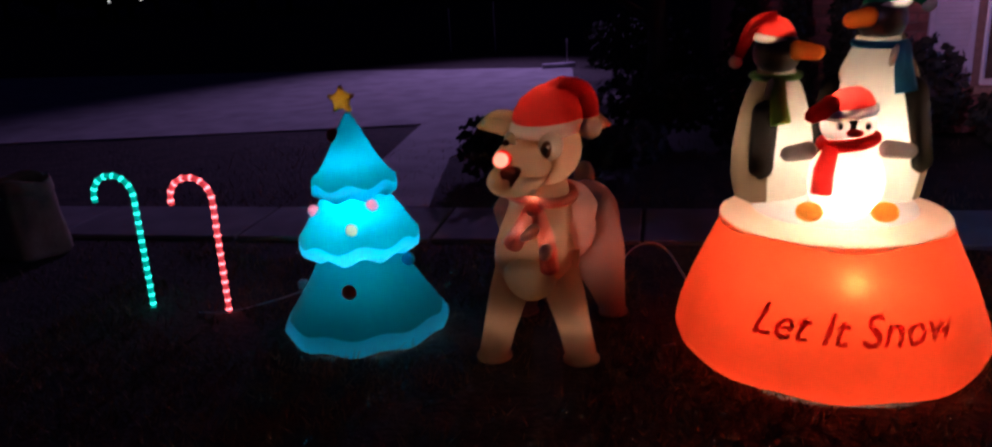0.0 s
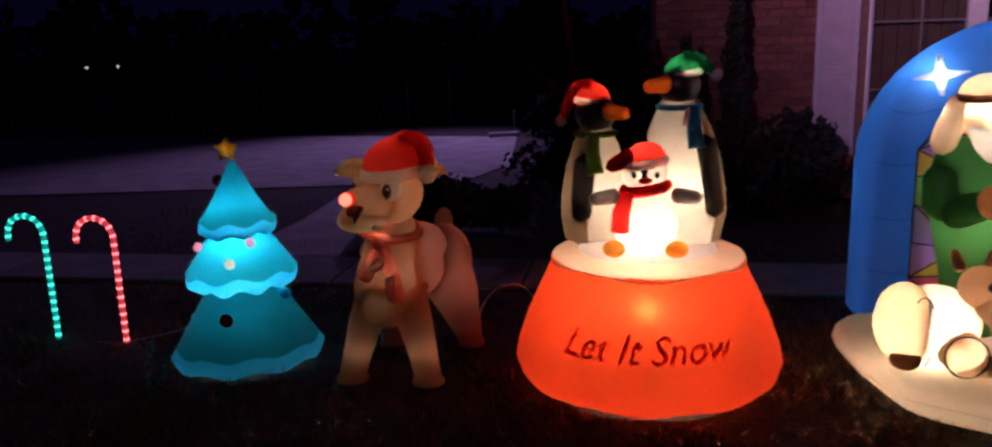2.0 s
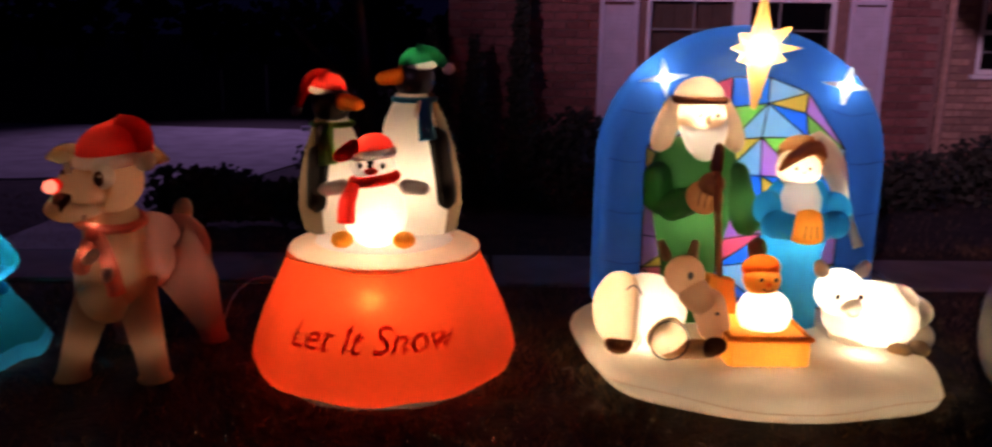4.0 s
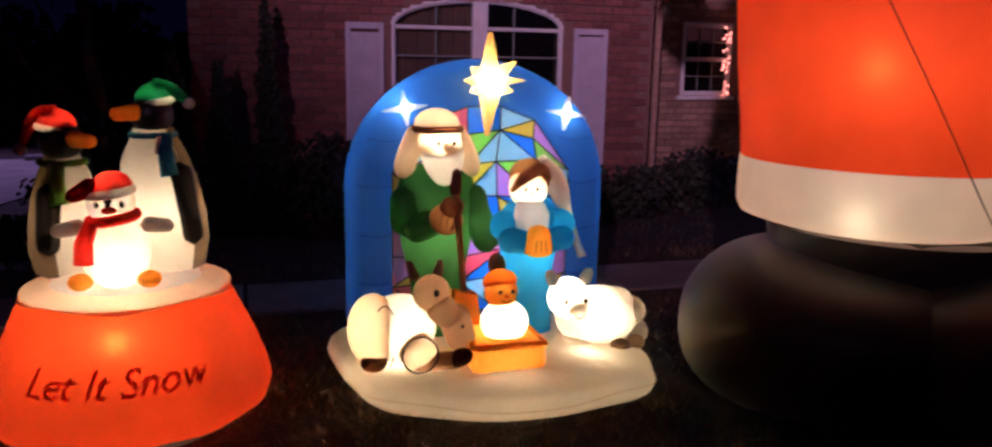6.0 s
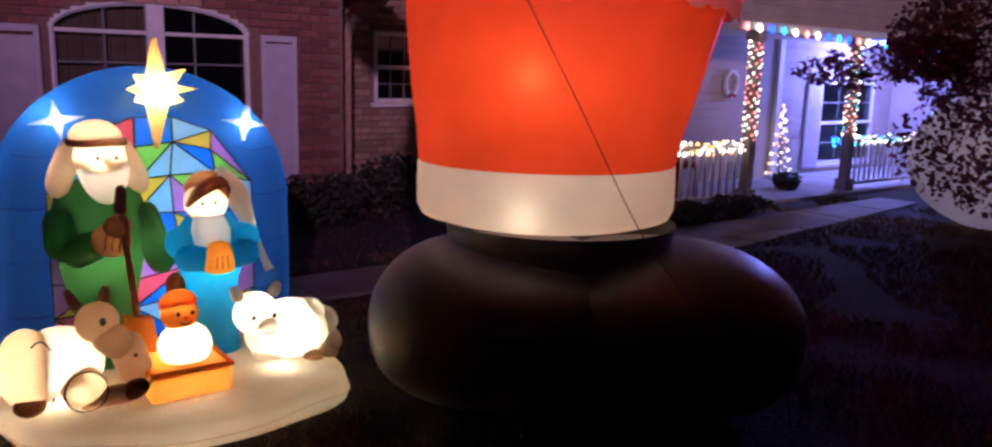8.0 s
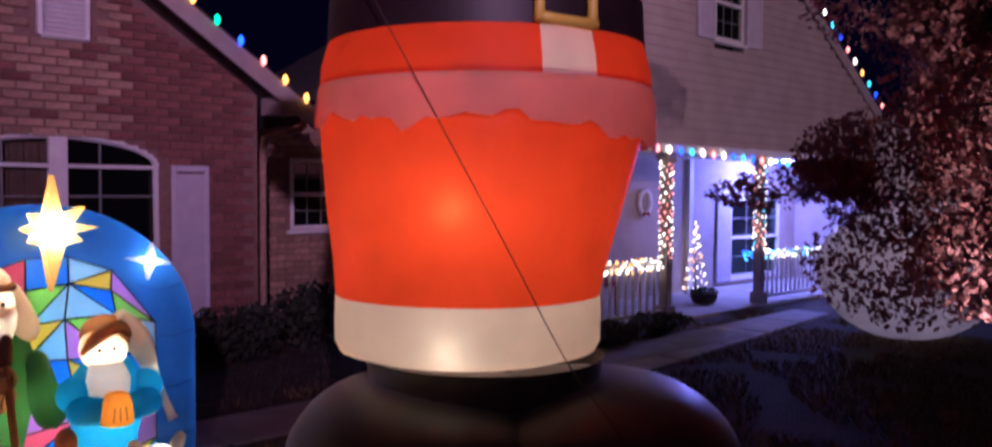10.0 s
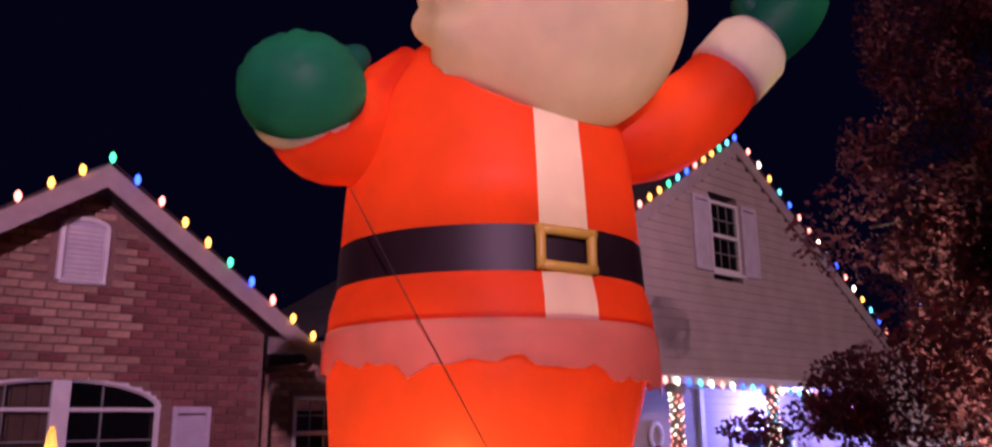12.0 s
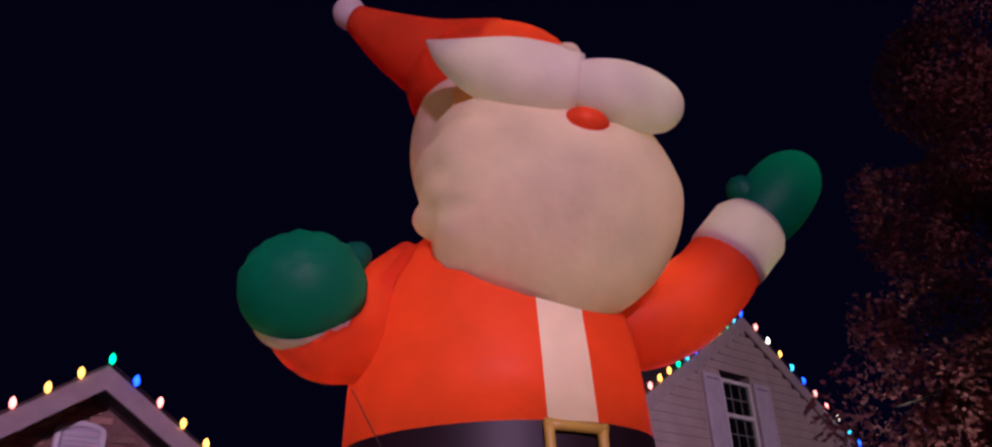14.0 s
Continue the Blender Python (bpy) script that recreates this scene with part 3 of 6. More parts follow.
    # small lights added to brighten eyes, cap and legs
    for p in ((-0.172, 2.890, 0.895), (-0.321, 2.914, 0.895)):
        lamp("eye_fill", "POINT", p, 0.008, WARM, 0.003)
    lamp("cap_fill", "POINT", (-0.19, 3.03, 1.03), 0.16, WARM, 0.01)
    for p in ((-0.425, 3.07, 0.14), (-0.125, 3.07, 0.14)):
        lamp("leg_fill", "POINT", p, 0.06, WARM, 0.02)
    # added inside the scarf and ears, whose closed tubes get no inner light
    for p in ((-0.215, 2.95, 0.54), (-0.30, 2.945, 0.58), (-0.25, 2.945, 0.685), (-0.40, 3.05, 0.955), (-0.045, 3.05, 0.955)):
        lamp("deer_lamp_and_fill", "POINT", p, 0.035, WARM, 0.005)
    lamp("deer_lamp_and_fill", "POINT", (-0.24, 3.17, 0.50), 0.42, WARM, 0.03)
    lamp("deer_lamp_and_fill", "POINT", (-0.12, 3.38, 0.44), 0.22, WARM, 0.03)
    lamp("deer_lamp_and_fill", "POINT", (-0.24, 3.0, 0.84), 0.36, WARM, 0.03)


reindeer()


# ---------------------------------------------------------------- inflatable penguins on a red base
BASE_P = [(0.50, 0.0), (0.56, 0.03), (0.582, 0.09), (0.568, 0.16), (0.525, 0.28), (0.47, 0.40), (0.428, 0.49), (0.405, 0.535)]
PX, PY = 0.85, 3.28


def wrapped_text(text, size, z, angle, off, name, parent, material):
    """Lettering laid on the base's round wall."""
    cu = bpy.data.curves.new(name, "FONT")
    cu.body, cu.size, cu.align_x, cu.extrude, cu.shear, cu.resolution_u, cu.offset = text, size, "CENTER", 0.0, 0.3, 3, 0.0015
    tmp = new("tmp", cu)
    mesh = bpy.data.meshes.new_from_object(tmp.evaluated_get(bpy.context.evaluated_depsgraph_get()))
    bpy.data.objects.remove(tmp)
    bm = bmesh.new()
    bm.from_mesh(mesh)
    bpy.data.meshes.remove(mesh)
    bmesh.ops.triangulate(bm, faces=bm.faces)
    bmesh.ops.subdivide_edges(bm, edges=[e for e in bm.edges if e.calc_length() > 0.03], cuts=1)
    for v in bm.verts:
        zz = z + v.co.y
        r = radius_at(BASE_P, zz) + off
        a = angle + v.co.x / radius_at(BASE_P, z)
        v.co = (PX + r * math.cos(a), PY + r * math.sin(a), zz)
    return part(name, bm, material, parent)


fabric("letter_nylon", (0.74, 0.05, 0.013), 0.5)


def penguins():
    ob = thing("inflatable_penguins", (PX, PY, 0), "three inflatable penguins on a glowing red lettered base", "inflatable")
    bm = bmesh.new()
    lathe(bm, BASE_P, (PX, PY), 0, 72, lambda a, k: 0.006 * math.sin(9 * a + k) if k < 2 else 0.0, cap=False)
    part("base", bm, "red_nylon", ob, "glowing orange-red round base", True)
    bm = bmesh.new()
    snow = [(0.42, 0.53), (0.408, 0.548), (0.37, 0.562), (0.30, 0.57)]
    lathe(bm, snow, (PX, PY), 0, 56, lambda a, k: 0.012 * math.sin(5 * a) * (k == 0), cap=False)
    part("snow_rim", bm, "cream_nylon", ob, smooth=True)
    bm = bmesh.new()
    lathe(bm, [(0.30, 0.566), (0.29, 0.585), (0.24, 0.60), (0.12, 0.61), (0.02, 0.612)], (PX, PY), 0, 48, cap=False)
    part("snow_mound", bm, "snow_nylon", ob, smooth=True)
    wrapped_text("Let It Snow", 0.15, 0.235, radians(-91), 0.004, "lettering", ob, "letter_nylon")

    def grown(c, h, w, tilt, cap_tone, scarf_tone, beak_x, name, label, lean, broad):
        """One adult penguin: body, white front, wings, head with cap, beak and scarf."""
        bm = bmesh.new()
        x, y = c
        prof = [(0.55, 0.0), (0.88, 0.05), (1.0, 0.22), (0.98, 0.40), (0.85, 0.62), (0.66, 0.80), (0.50, 0.90), (0.42, 0.97)]
        loops = [[(x + lean * zz * h + w * r * math.cos(a), y + w * 0.85 * r * math.sin(a), 0.57 + zz * h) for a in [math.tau * i / 32 for i in range(32)]] for r, zz in prof]
        front = math.radians(-90 + tilt)

        def tone(i, n):
            d = (math.tau * (i + 0.5) / n - front + math.pi) % math.tau - math.pi
            return 1 if abs(d) < broad else 0
        rings(bm, loops, [tone] * (len(prof) - 1), True)
        hx, hz = x + lean * 1.05 * h, 0.57 + 1.06 * h
        blob(bm, (hx, y - 0.01, hz), (0.088, 0.088, 0.085), 6)
        for s in (-1, 1):
            blob(bm, (hx + 0.045 * beak_x + 0.03 * s, y - 0.082 + 0.02 * abs(s - beak_x) / 2, hz + 0.026), (0.011, 0.008, 0.013), 0, (0, 0, 0), 8, 6)
        limb(bm, (hx + 0.03 * beak_x, y - 0.05, hz + 0.015), (hx + 0.150 * beak_x, y - 0.115, hz + 0.004), 0.040, 0.026, 2, 14)
        for a in (-1, 1):
            wa = front + a * 1.16
            p0 = Vector((x + lean * 0.75 * h + w * 0.72 * math.cos(wa), y + w * 0.62 * math.sin(wa), 0.57 + 0.76 * h))
            p1 = Vector((x + lean * 0.3 * h + w * 1.06 * math.cos(wa), y + w * 0.86 * math.sin(wa), 0.57 + 0.22 * h))
            limb(bm, p0, p1, 0.05, 0.045, 7, 12)
        # scarf and cap
        ring_pts = [(hx + 0.088 * math.cos(a), y + 0.088 * math.sin(a), hz - 0.085) for a in [math.tau * i / 20 for i in range(21)]]
        tube(bm, ring_pts, 0.013, 4, 8)
        sx = hx - (0.06 if beak_x < 0 else 0.0) * beak_x
        tube(bm, curve_pts([(sx, y - 0.095, hz - 0.08), (sx - 0.004, y - 0.13, hz - 0.16), (sx + 0.008, y - 0.145, hz - 0.245)]), [0.024 + 0.0011 * k for k in range(13)], 4, 10)
        blob(bm, (sx - 0.035, y - 0.115, hz - 0.12), (0.014, 0.016, 0.04), 5, (0, 12, 0), 10, 8)
        loops = []
        for r, z in ((0.080, 0.03), (0.089, 0.038), (0.087, 0.058), (0.078, 0.063), (0.077, 0.075), (0.069, 0.102), (0.046, 0.126), (0.012, 0.135)):
            loops.append([(hx - 0.01 * beak_x + r * math.cos(a), y + r * math.sin(a) * 0.95, hz + z - 0.25 * beak_x * r * math.cos(a) * 0.8) for a in [math.tau * i / 24 for i in range(24)]])
        rings(bm, loops, [5, 5, 5, 3, 3, 3, 3], True)
        tip = (hx - 0.15 * beak_x, y - 0.02, hz + 0.045 if cap_tone == "green_nylon" else hz - 0.03)
        tube(bm, curve_pts([(hx - 0.01 * beak_x, y - 0.01, hz + 0.105), (hx - 0.085 * beak_x, y - 0.01, hz + 0.098), tip]), [0.048 - 0.0027 * k for k in range(13)], 3, 10)
        blob(bm, tip, (0.026, 0.026, 0.026), 5, (0, 0, 0), 12, 8)
        hollow(bm)
        lamp("penguin_lamp", "POINT", (hx, y - 0.01, hz + 0.03), 0.55, WARM, 0.01)
        o = part(name, bm, ["grey_nylon", "white_nylon", "orange_nylon", cap_tone, scarf_tone, "white_nylon", "black_nylon", "wing_nylon"], ob, label, True)
        return o

    grown((0.995, 3.34), 0.648, 0.195, -24, "green_nylon", "blue_scarf_nylon", -1, "penguin", "tall penguin in a green cap and blue scarf", -0.02, 1.12)
    grown((0.625, 3.34), 0.545, 0.155, 46, "scarf_nylon", "lime_nylon", 1, "penguin", "penguin in a red cap and green scarf", 0.0, 0.98)
    bm = bmesh.new()
    bx, by = 0.84, 3.06
    blob(bm, (bx, by, 0.725), (0.13, 0.125, 0.145), 0)
    blob(bm, (bx - 0.005, by, 0.93), (0.092, 0.085, 0.08), 0)
    blob(bm, (bx - 0.005, by - 0.074, 0.945), (0.018, 0.012, 0.020), 3, (0, 0, 0), 14, 10)
    blob(bm, (bx - 0.005, by - 0.080, 0.925), (0.012, 0.010, 0.026), 3, (0, 0, 0), 12, 8)
    blob(bm, (bx + 0.0, by - 0.092, 0.912), (0.028, 0.022, 0.014), 1)
    for s in (-1, 1):
        blob(bm, (bx + s * 0.045, by - 0.072, 0.933), (0.013, 0.008, 0.015), 4, (0, 0, 0), 10, 8)
        blob(bm, (bx + s * 0.044, by - 0.079, 0.932), (0.008, 0.006, 0.010), 3, (0, 0, 0), 10, 8)
        limb(bm, (bx + s * 0.10, by, 0.84), (bx + s * 0.225, by - 0.01, 0.825 + 0.005 * s), 0.034, 0.026, 4, 12)
        blob(bm, (bx + s * 0.125, by - 0.06, 0.628), (0.046, 0.052, 0.034), 5)
    tube(bm, [(bx + 0.085 * math.cos(a), by + 0.085 * math.sin(a), 0.87 + 0.012 * math.cos(a)) for a in [math.tau * i / 20 for i in range(21)]], 0.022, 1, 8)
    tube(bm, [(bx - 0.07, by - 0.08, 0.86), (bx - 0.095, by - 0.11, 0.79), (bx - 0.10, by - 0.115, 0.71)], [0.025, 0.034, 0.036], 1, 8)
    loops = []
    for r, z in ((0.088, 0.955), (0.097, 0.965), (0.095, 0.985), (0.084, 0.99), (0.08, 1.005), (0.065, 1.03), (0.035, 1.05), (0.008, 1.055)):
        loops.append([(bx - 0.005 + r * math.cos(a), by + r * math.sin(a), z + 0.12 * r * math.cos(a)) for a in [math.tau * i / 24 for i in range(24)]])
    rings(bm, loops, [0, 0, 0, 1, 1, 1, 1], True)
    limb(bm, (bx - 0.04, by - 0.03, 1.01), (bx - 0.155, by - 0.05, 0.955), 0.045, 0.022, 1, 12)
    hollow(bm)
    part("penguin", bm, ["snow_nylon", "scarf_nylon", "orange_nylon", "ink", "arm_grey_nylon", "yolk_nylon"], ob, "small white penguin in a red cap and scarf", True)
    # tiny lights added to brighten the small penguin's arms, feet, cap and scarf
    for s in (-1, 1):
        lamp("arm_fill", "POINT", (bx + s * 0.17, by - 0.005, 0.833), 0.012, WARM, 0.005)
        lamp("foot_fill", "POINT", (bx + s * 0.125, by - 0.06, 0.628), 0.03, WARM, 0.005)
    lamp("cap_fill", "POINT", (bx - 0.02, by - 0.02, 1.012), 0.32, WARM, 0.008)
    lamp("scarf_fill", "POINT", (bx - 0.096, by - 0.111, 0.77), 0.07, WARM, 0.005)
    lamp("base_lamp", "POINT", (PX - 0.02, PY - 0.16, 0.34), 11, WARM, 0.02)
    lamp("base_lamp", "POINT", (PX + 0.0, PY - 0.415, 0.41), 1.2, WARM, 0.01)
    lamp("penguin_lamp", "POINT", (0.84, 3.05, 0.95), 1.1, WARM, 0.01)
    lamp("penguin_lamp", "POINT", (0.85, 3.02, 0.70), 3.2, WARM, 0.02)
    lamp("penguin_lamp", "POINT", (0.99, 3.33, 0.82), 3.4, WARM, 0.02)
    lamp("penguin_lamp", "POINT", (0.62, 3.33, 0.80), 1.5, WARM, 0.02)


penguins()


# ---------------------------------------------------------------- inflatable nativity
fabric("seam_nylon", (0.022, 0.085, 0.26), 0.4)


def nativity():
    ob = thing("inflatable_nativity", (2.5, 3.3, 0), "glowing inflatable nativity scene with a blue arch", "inflatable")
    # puffy pale base with an uneven outline
    bm = bmesh.new()
    loops = []
    for s, z in ((0.95, 0.0), (0.985, 0.02), (1.0, 0.05), (0.985, 0.09), (0.95, 0.115), (0.6, 0.135), (0.05, 0.14)):
        loop = []
        for i in range(72):
            a = math.tau * i / 72
            w = 1 + 0.035 * math.sin(3 * a + 0.6) + 0.02 * math.sin(7 * a)
            ca, sa = math.cos(a), math.sin(a)
            loop.append((2.474 + 0.755 * s * w * math.copysign(abs(ca) ** 0.8, ca), 3.28 + 0.62 * s * w * math.copysign(abs(sa) ** 0.62, sa) - 0.10 * ca, z))
        loops.append(loop)
    rings(bm, loops, 0, True)
    part("base", bm, "base_nylon", ob, "pale cream puffed base", True)
    # welt round the front of the base
    bm = bmesh.new()
    welt = []
    for i in range(38, 70):
        a = math.tau * i / 72
        w = 1.003 + 0.035 * math.sin(3 * a + 0.6) + 0.02 * math.sin(7 * a)
        ca, sa = math.cos(a), math.sin(a)
        welt.append((2.474 + 0.755 * w * math.copysign(abs(ca) ** 0.8, ca), 3.28 + 0.62 * w * math.copysign(abs(sa) ** 0.62, sa) - 0.10 * ca, 0.062 + 0.012 * math.sin(5 * a)))
    tube(bm, welt, 0.0022, 0, 5)
    part("welt", bm, "pale_tan_nylon", ob)
    # arch: a puffed slab with a rounded top
    bm = bmesh.new()
    cx, hw, spring = 2.575, 0.72, 0.84
    out = [(cx - hw, 0.10), (cx - hw, 0.3), (cx - hw, 0.5), (cx - hw, 0.68)]
    out += [(cx - hw * math.cos(a), spring + 0.67 * math.sin(a)) for a in [math.pi * i / 28 for i in range(29)]]
    out += [(cx + hw, 0.68), (cx + hw, 0.5), (cx + hw, 0.3), (cx + hw, 0.10)]
    loops = []
    hole = [(2.60 + (x - cx) * 0.44 / hw, z if z < 0.3 else (z if z < spring else 0.80 + (z - spring) * 0.46 / 0.67)) for x, z in out]
    hole = [(x, min(z, 0.80) if k < 4 or k > len(out) - 5 else z) for k, (x, z) in enumerate(hole)]
    loops.append([(x, 3.786, z + 0.04) for x, z in hole])
    for sc, y in ((0.90, 3.79), (0.965, 3.80), (0.99, 3.84), (1.0, 3.93), (0.99, 4.02), (0.95, 4.07), (0.88, 4.08)):
        loops.append([(cx + (x - cx) * sc, y, 0.10 + (z - 0.10) * (sc if sc > 0.9 else sc)) for x, z in out])
    rows = rings(bm, loops, 0, False)
    bm.faces.new(rows[-1])
    part("arch", bm, "royal_nylon", ob, "deep blue puffed arch", True)
    # seams across the arch
    for z in (0.34, 0.60, 0.86, 1.10):
        for sx in (-1, 1):
            bm = bmesh.new()
            x1 = hw * 0.94 if z < 0.9 else hw * 0.94 * math.sqrt(max(0.0, 1 - ((z - spring) / 0.66) ** 2))
            tube(bm, curve_pts([(cx + sx * x1, 3.785, z), (cx + sx * (x1 - 0.12), 3.783, z - 0.018), (cx + sx * 0.40, 3.785, z + 0.01)]), 0.003, 0, 5)
            part("seam", bm, "seam_nylon", ob)
    # stained window: leaded pieces
    R = random.Random(11)
    tones = ["pane_blue_nylon", "pane_ice_nylon", "pane_gold_nylon", "pane_rose_nylon", "pane_lime_nylon", "pane_violet_nylon", "pane_violet_nylon", "pane_blue_nylon", "pane_rose_nylon"]
    window = new("window_panel")
    put_under(window, ob)
    cols, rows_n = 5, 7
    node = {}
    for i in range(cols + 1):
        for j in range(rows_n + 1):
            jx = R.uniform(-0.03, 0.03) if 0 < i < cols else 0
            jz = R.uniform(-0.03, 0.03) if 0 < j < rows_n else 0
            nx = 2.57 + (i / cols - 0.5) * 0.98 + jx
            nz = 0.15 + j / rows_n * 1.13 + jz
            node[i, j] = Vector((nx, 0, min(nz, 0.83 + 0.44 * math.sqrt(max(0.0, 1 - ((nx - 2.57) / 0.50) ** 2)))))
    bars = bmesh.new()

    def area(ps):
        return abs(sum(p.x * q2.z - q2.x * p.z for p, q2 in zip(ps, list(ps[1:]) + [ps[0]]))) / 2
    for i in range(cols):
        for j in range(rows_n):
            q = [node[i, j], node[i + 1, j], node[i + 1, j + 1], node[i, j + 1]]
            tris = ((q[0], q[1], q[2]), (q[0], q[2], q[3])) if R.random() < 0.5 else ((q[0], q[1], q[3]), (q[1], q[2], q[3]))
            for tri in tris if R.random() < 0.75 else (q,):
                c = sum(tri, Vector()) / len(tri)
                if area(list(tri)) < 0.0012:
                    continue
                bm = bmesh.new()
                prism(bm, [(p.x, p.z) for p in tri], 3.776, 3.780)
                for p, q2 in zip(tri, list(tri[1:]) + [tri[0]]):
                    tube(bars, [(p.x, 3.776, p.z), (q2.x, 3.776, q2.z)], 0.0045, 0, 4)
                part("pane", bm, R.choice(tones), window)
    part("lead", bars, "ink", window, "thin black lines between the panes")
    # long-tailed star; two four-pointed patches shaped as the glare of lamps behind the arch
    bm = bmesh.new()
    sx, sz = 2.575, 1.395
    spikes = [(90, 0.25), (38, 0.17), (3, 0.19), (-22, 0.13), (-92, 0.28), (-150, 0.11), (178, 0.13), (142, 0.12)]
    pts = []
    for k, (d, r) in enumerate(spikes):
        a = radians(d)
        pts.append((sx + r * math.cos(a), sz + r * math.sin(a)))
        d2 = spikes[(k + 1) % len(spikes)][0]
        while d2 > d:
            d2 -= 360
        b = radians((d + d2) / 2)
        pts.append((sx + 0.082 * math.cos(b), sz + 0.082 * math.sin(b)))
    prism(bm, pts, 3.66, 3.74)
    part("star", bm, "star_nylon", ob, "glowing amber star with a long tail", False)
    lamp("star_lamp", "POINT", (sx, 3.70, sz), 8.5, WARM, 0.015)
    for x, z, t in ((2.145, 1.255, 8), (3.03, 1.228, -8)):
        bm = bmesh.new()
        pts = []
        for i in range(8):
            a = math.tau * i / 8 + radians(t)
            r = (0.12 if i % 4 == 0 else 0.092) if i % 2 == 0 else 0.026
            pts.append((x + r * math.cos(a), z + r * math.sin(a)))
        prism(bm, pts, 3.735, 3.782)
        part("sparkle", bm, "snow_nylon", ob, "white four-pointed patch shaped as the glare of an arch lamp")
        # light added inside the patch so that its whole shape burns white
        lamp("sparkle_lamp", "POINT", (x, 3.757, z), 1.3, COOL, 0.008)
        lamp("sparkle_lamp", "POINT", (x, 3.86, z), 2.6, COOL, 0.015)
    lamp("arch_lamp", "POINT", (2.61, 3.96, 0.95), 14, COOL, 0.03)
    lamp("arch_lamp", "POINT", (2.60, 3.93, 0.45), 8, COOL, 0.03)

    # standing man in a green robe with a staff
    bm = bmesh.new()
    x, y = 2.25, 3.50
    prof = [(0.115, 0.13), (0.12, 0.2), (0.13, 0.4), (0.17, 0.62), (0.20, 0.82), (0.17, 0.94), (0.09, 1.0)]
    rings(bm, [[(x + r * math.cos(a) * (1.0 + 0.05 * (z > 0.5)), y + r * 0.72 * math.sin(a), z) for a in [math.tau * i / 28 for i in range(28)]] for r, z in prof], 0, True)
    blob(bm, (x + 0.005, y - 0.045, 1.10), (0.112, 0.108, 0.115), 1, (0, 0, 0), 28, 20)
    # beard, which narrows to a soft point
    rings(bm, [[(x + 0.012 + r * math.cos(a), y - 0.06 - lift + 0.6 * r * math.sin(a), z) for a in [math.tau * i / 24 for i in range(24)]] for r, z, lift in ((0.012, 0.905, 0.055), (0.045, 0.925, 0.058), (0.078, 0.965, 0.05), (0.10, 1.015, 0.035), (0.108, 1.06, 0.018), (0.104, 1.10, 0.0))], 6, True)
    blob(bm, (x + 0.015, y - 0.152, 1.095), (0.016, 0.018, 0.022), 1, (0, 0, 0), 12, 8)
    blob(bm, (x, y - 0.005, 1.19), (0.112, 0.108, 0.085), 2)
    tube(bm, [(x + 0.115 * math.cos(a), y - 0.01 + 0.115 * math.sin(a), 1.175) for a in [math.tau * i / 24 for i in range(25)]], 0.017, 3, 8)
    for s in (-1, 1):
        tube(bm, curve_pts([(x + s * 0.10, y + 0.0, 1.17), (x + s * 0.145, y - 0.02, 1.05), (x + s * 0.18, y - 0.03, 0.94)]), [0.04, 0.045, 0.048, 0.05, 0.052, 0.055, 0.056, 0.056, 0.056, 0.055, 0.05, 0.04, 0.02], 8, 10)
    limb(bm, (x - 0.15, y - 0.02, 0.90), (x - 0.17, y - 0.08, 0.66), 0.085, 0.075, 0)
    limb(bm, (x - 0.17, y - 0.08, 0.68), (x - 0.01, y - 0.19, 0.76), 0.075, 0.06, 0)
    blob(bm, (x + 0.0, y - 0.215, 0.765), (0.082, 0.055, 0.075), 4, (0, 18, 0))
    blob(bm, (x + 0.02, y - 0.24, 0.825), (0.06, 0.045, 0.055), 3, (0, -25, 0))
    for k in range(3):
        tube(bm, curve_pts([(x - 0.03 + 0.028 * k, y - 0.275, 0.805 - 0.012 * k), (x - 0.04 + 0.028 * k, y - 0.279, 0.77 - 0.012 * k), (x - 0.038 + 0.028 * k, y - 0.262, 0.735 - 0.008 * k)]), 0.0035, 3, 5)
    limb(bm, (x + 0.15, y - 0.02, 0.90), (x + 0.26, y - 0.08, 0.56), 0.08, 0.06, 0)
    blob(bm, (x + 0.29, y - 0.10, 0.50), (0.045, 0.045, 0.06), 4)
    tube(bm, curve_pts([(x + 0.09, y - 0.255, 0.30), (x + 0.06, y - 0.265, 0.6), (x + 0.03, y - 0.27, 0.90)]), 0.015, 5, 10)
    limb(bm, (x + 0.03, y - 0.262, 0.88), (x + 0.04, y - 0.255, 1.01), 0.031, 0.020, 3, 14)
    for s in (-1, 1):
        blob(bm, (x + 0.015 + s * 0.038, y - 0.148, 1.115), (0.008, 0.006, 0.011), 7, (0, 0, 0), 8, 6)
    hollow(bm)
    part("figure", bm, ["robe_nylon", "face_nylon", "cream_nylon", "brown_nylon", "hair_nylon", "hair_nylon", "snow_nylon", "ink", "cream_nylon"], ob, "standing bearded figure in a green robe with a staff", True)
    # small lights added to brighten the hands and arms
    lamp("figure_lamp_and_fill", "POINT", (x + 0.01, y - 0.22, 0.785), 0.16, WARM, 0.01)
    for p in ((x - 0.165, y - 0.06, 0.76), (x + 0.21, y - 0.055, 0.72)):
        lamp("figure_lamp_and_fill", "POINT", p, 0.3, WARM, 0.015)
    lamp("figure_lamp_and_fill", "POINT", (x, y, 0.66), 2.6, WARM, 0.02)
    lamp("figure_lamp_and_fill", "POINT", (x, y - 0.05, 1.10), 6.5, WARM, 0.02)
    # added inside the hanging sides of the headcloth to brighten them
    for s in (-1, 1):
        lamp("figure_lamp_and_fill", "POINT", (x + s * 0.15, y - 0.02, 1.04), 0.14, WARM, 0.01)

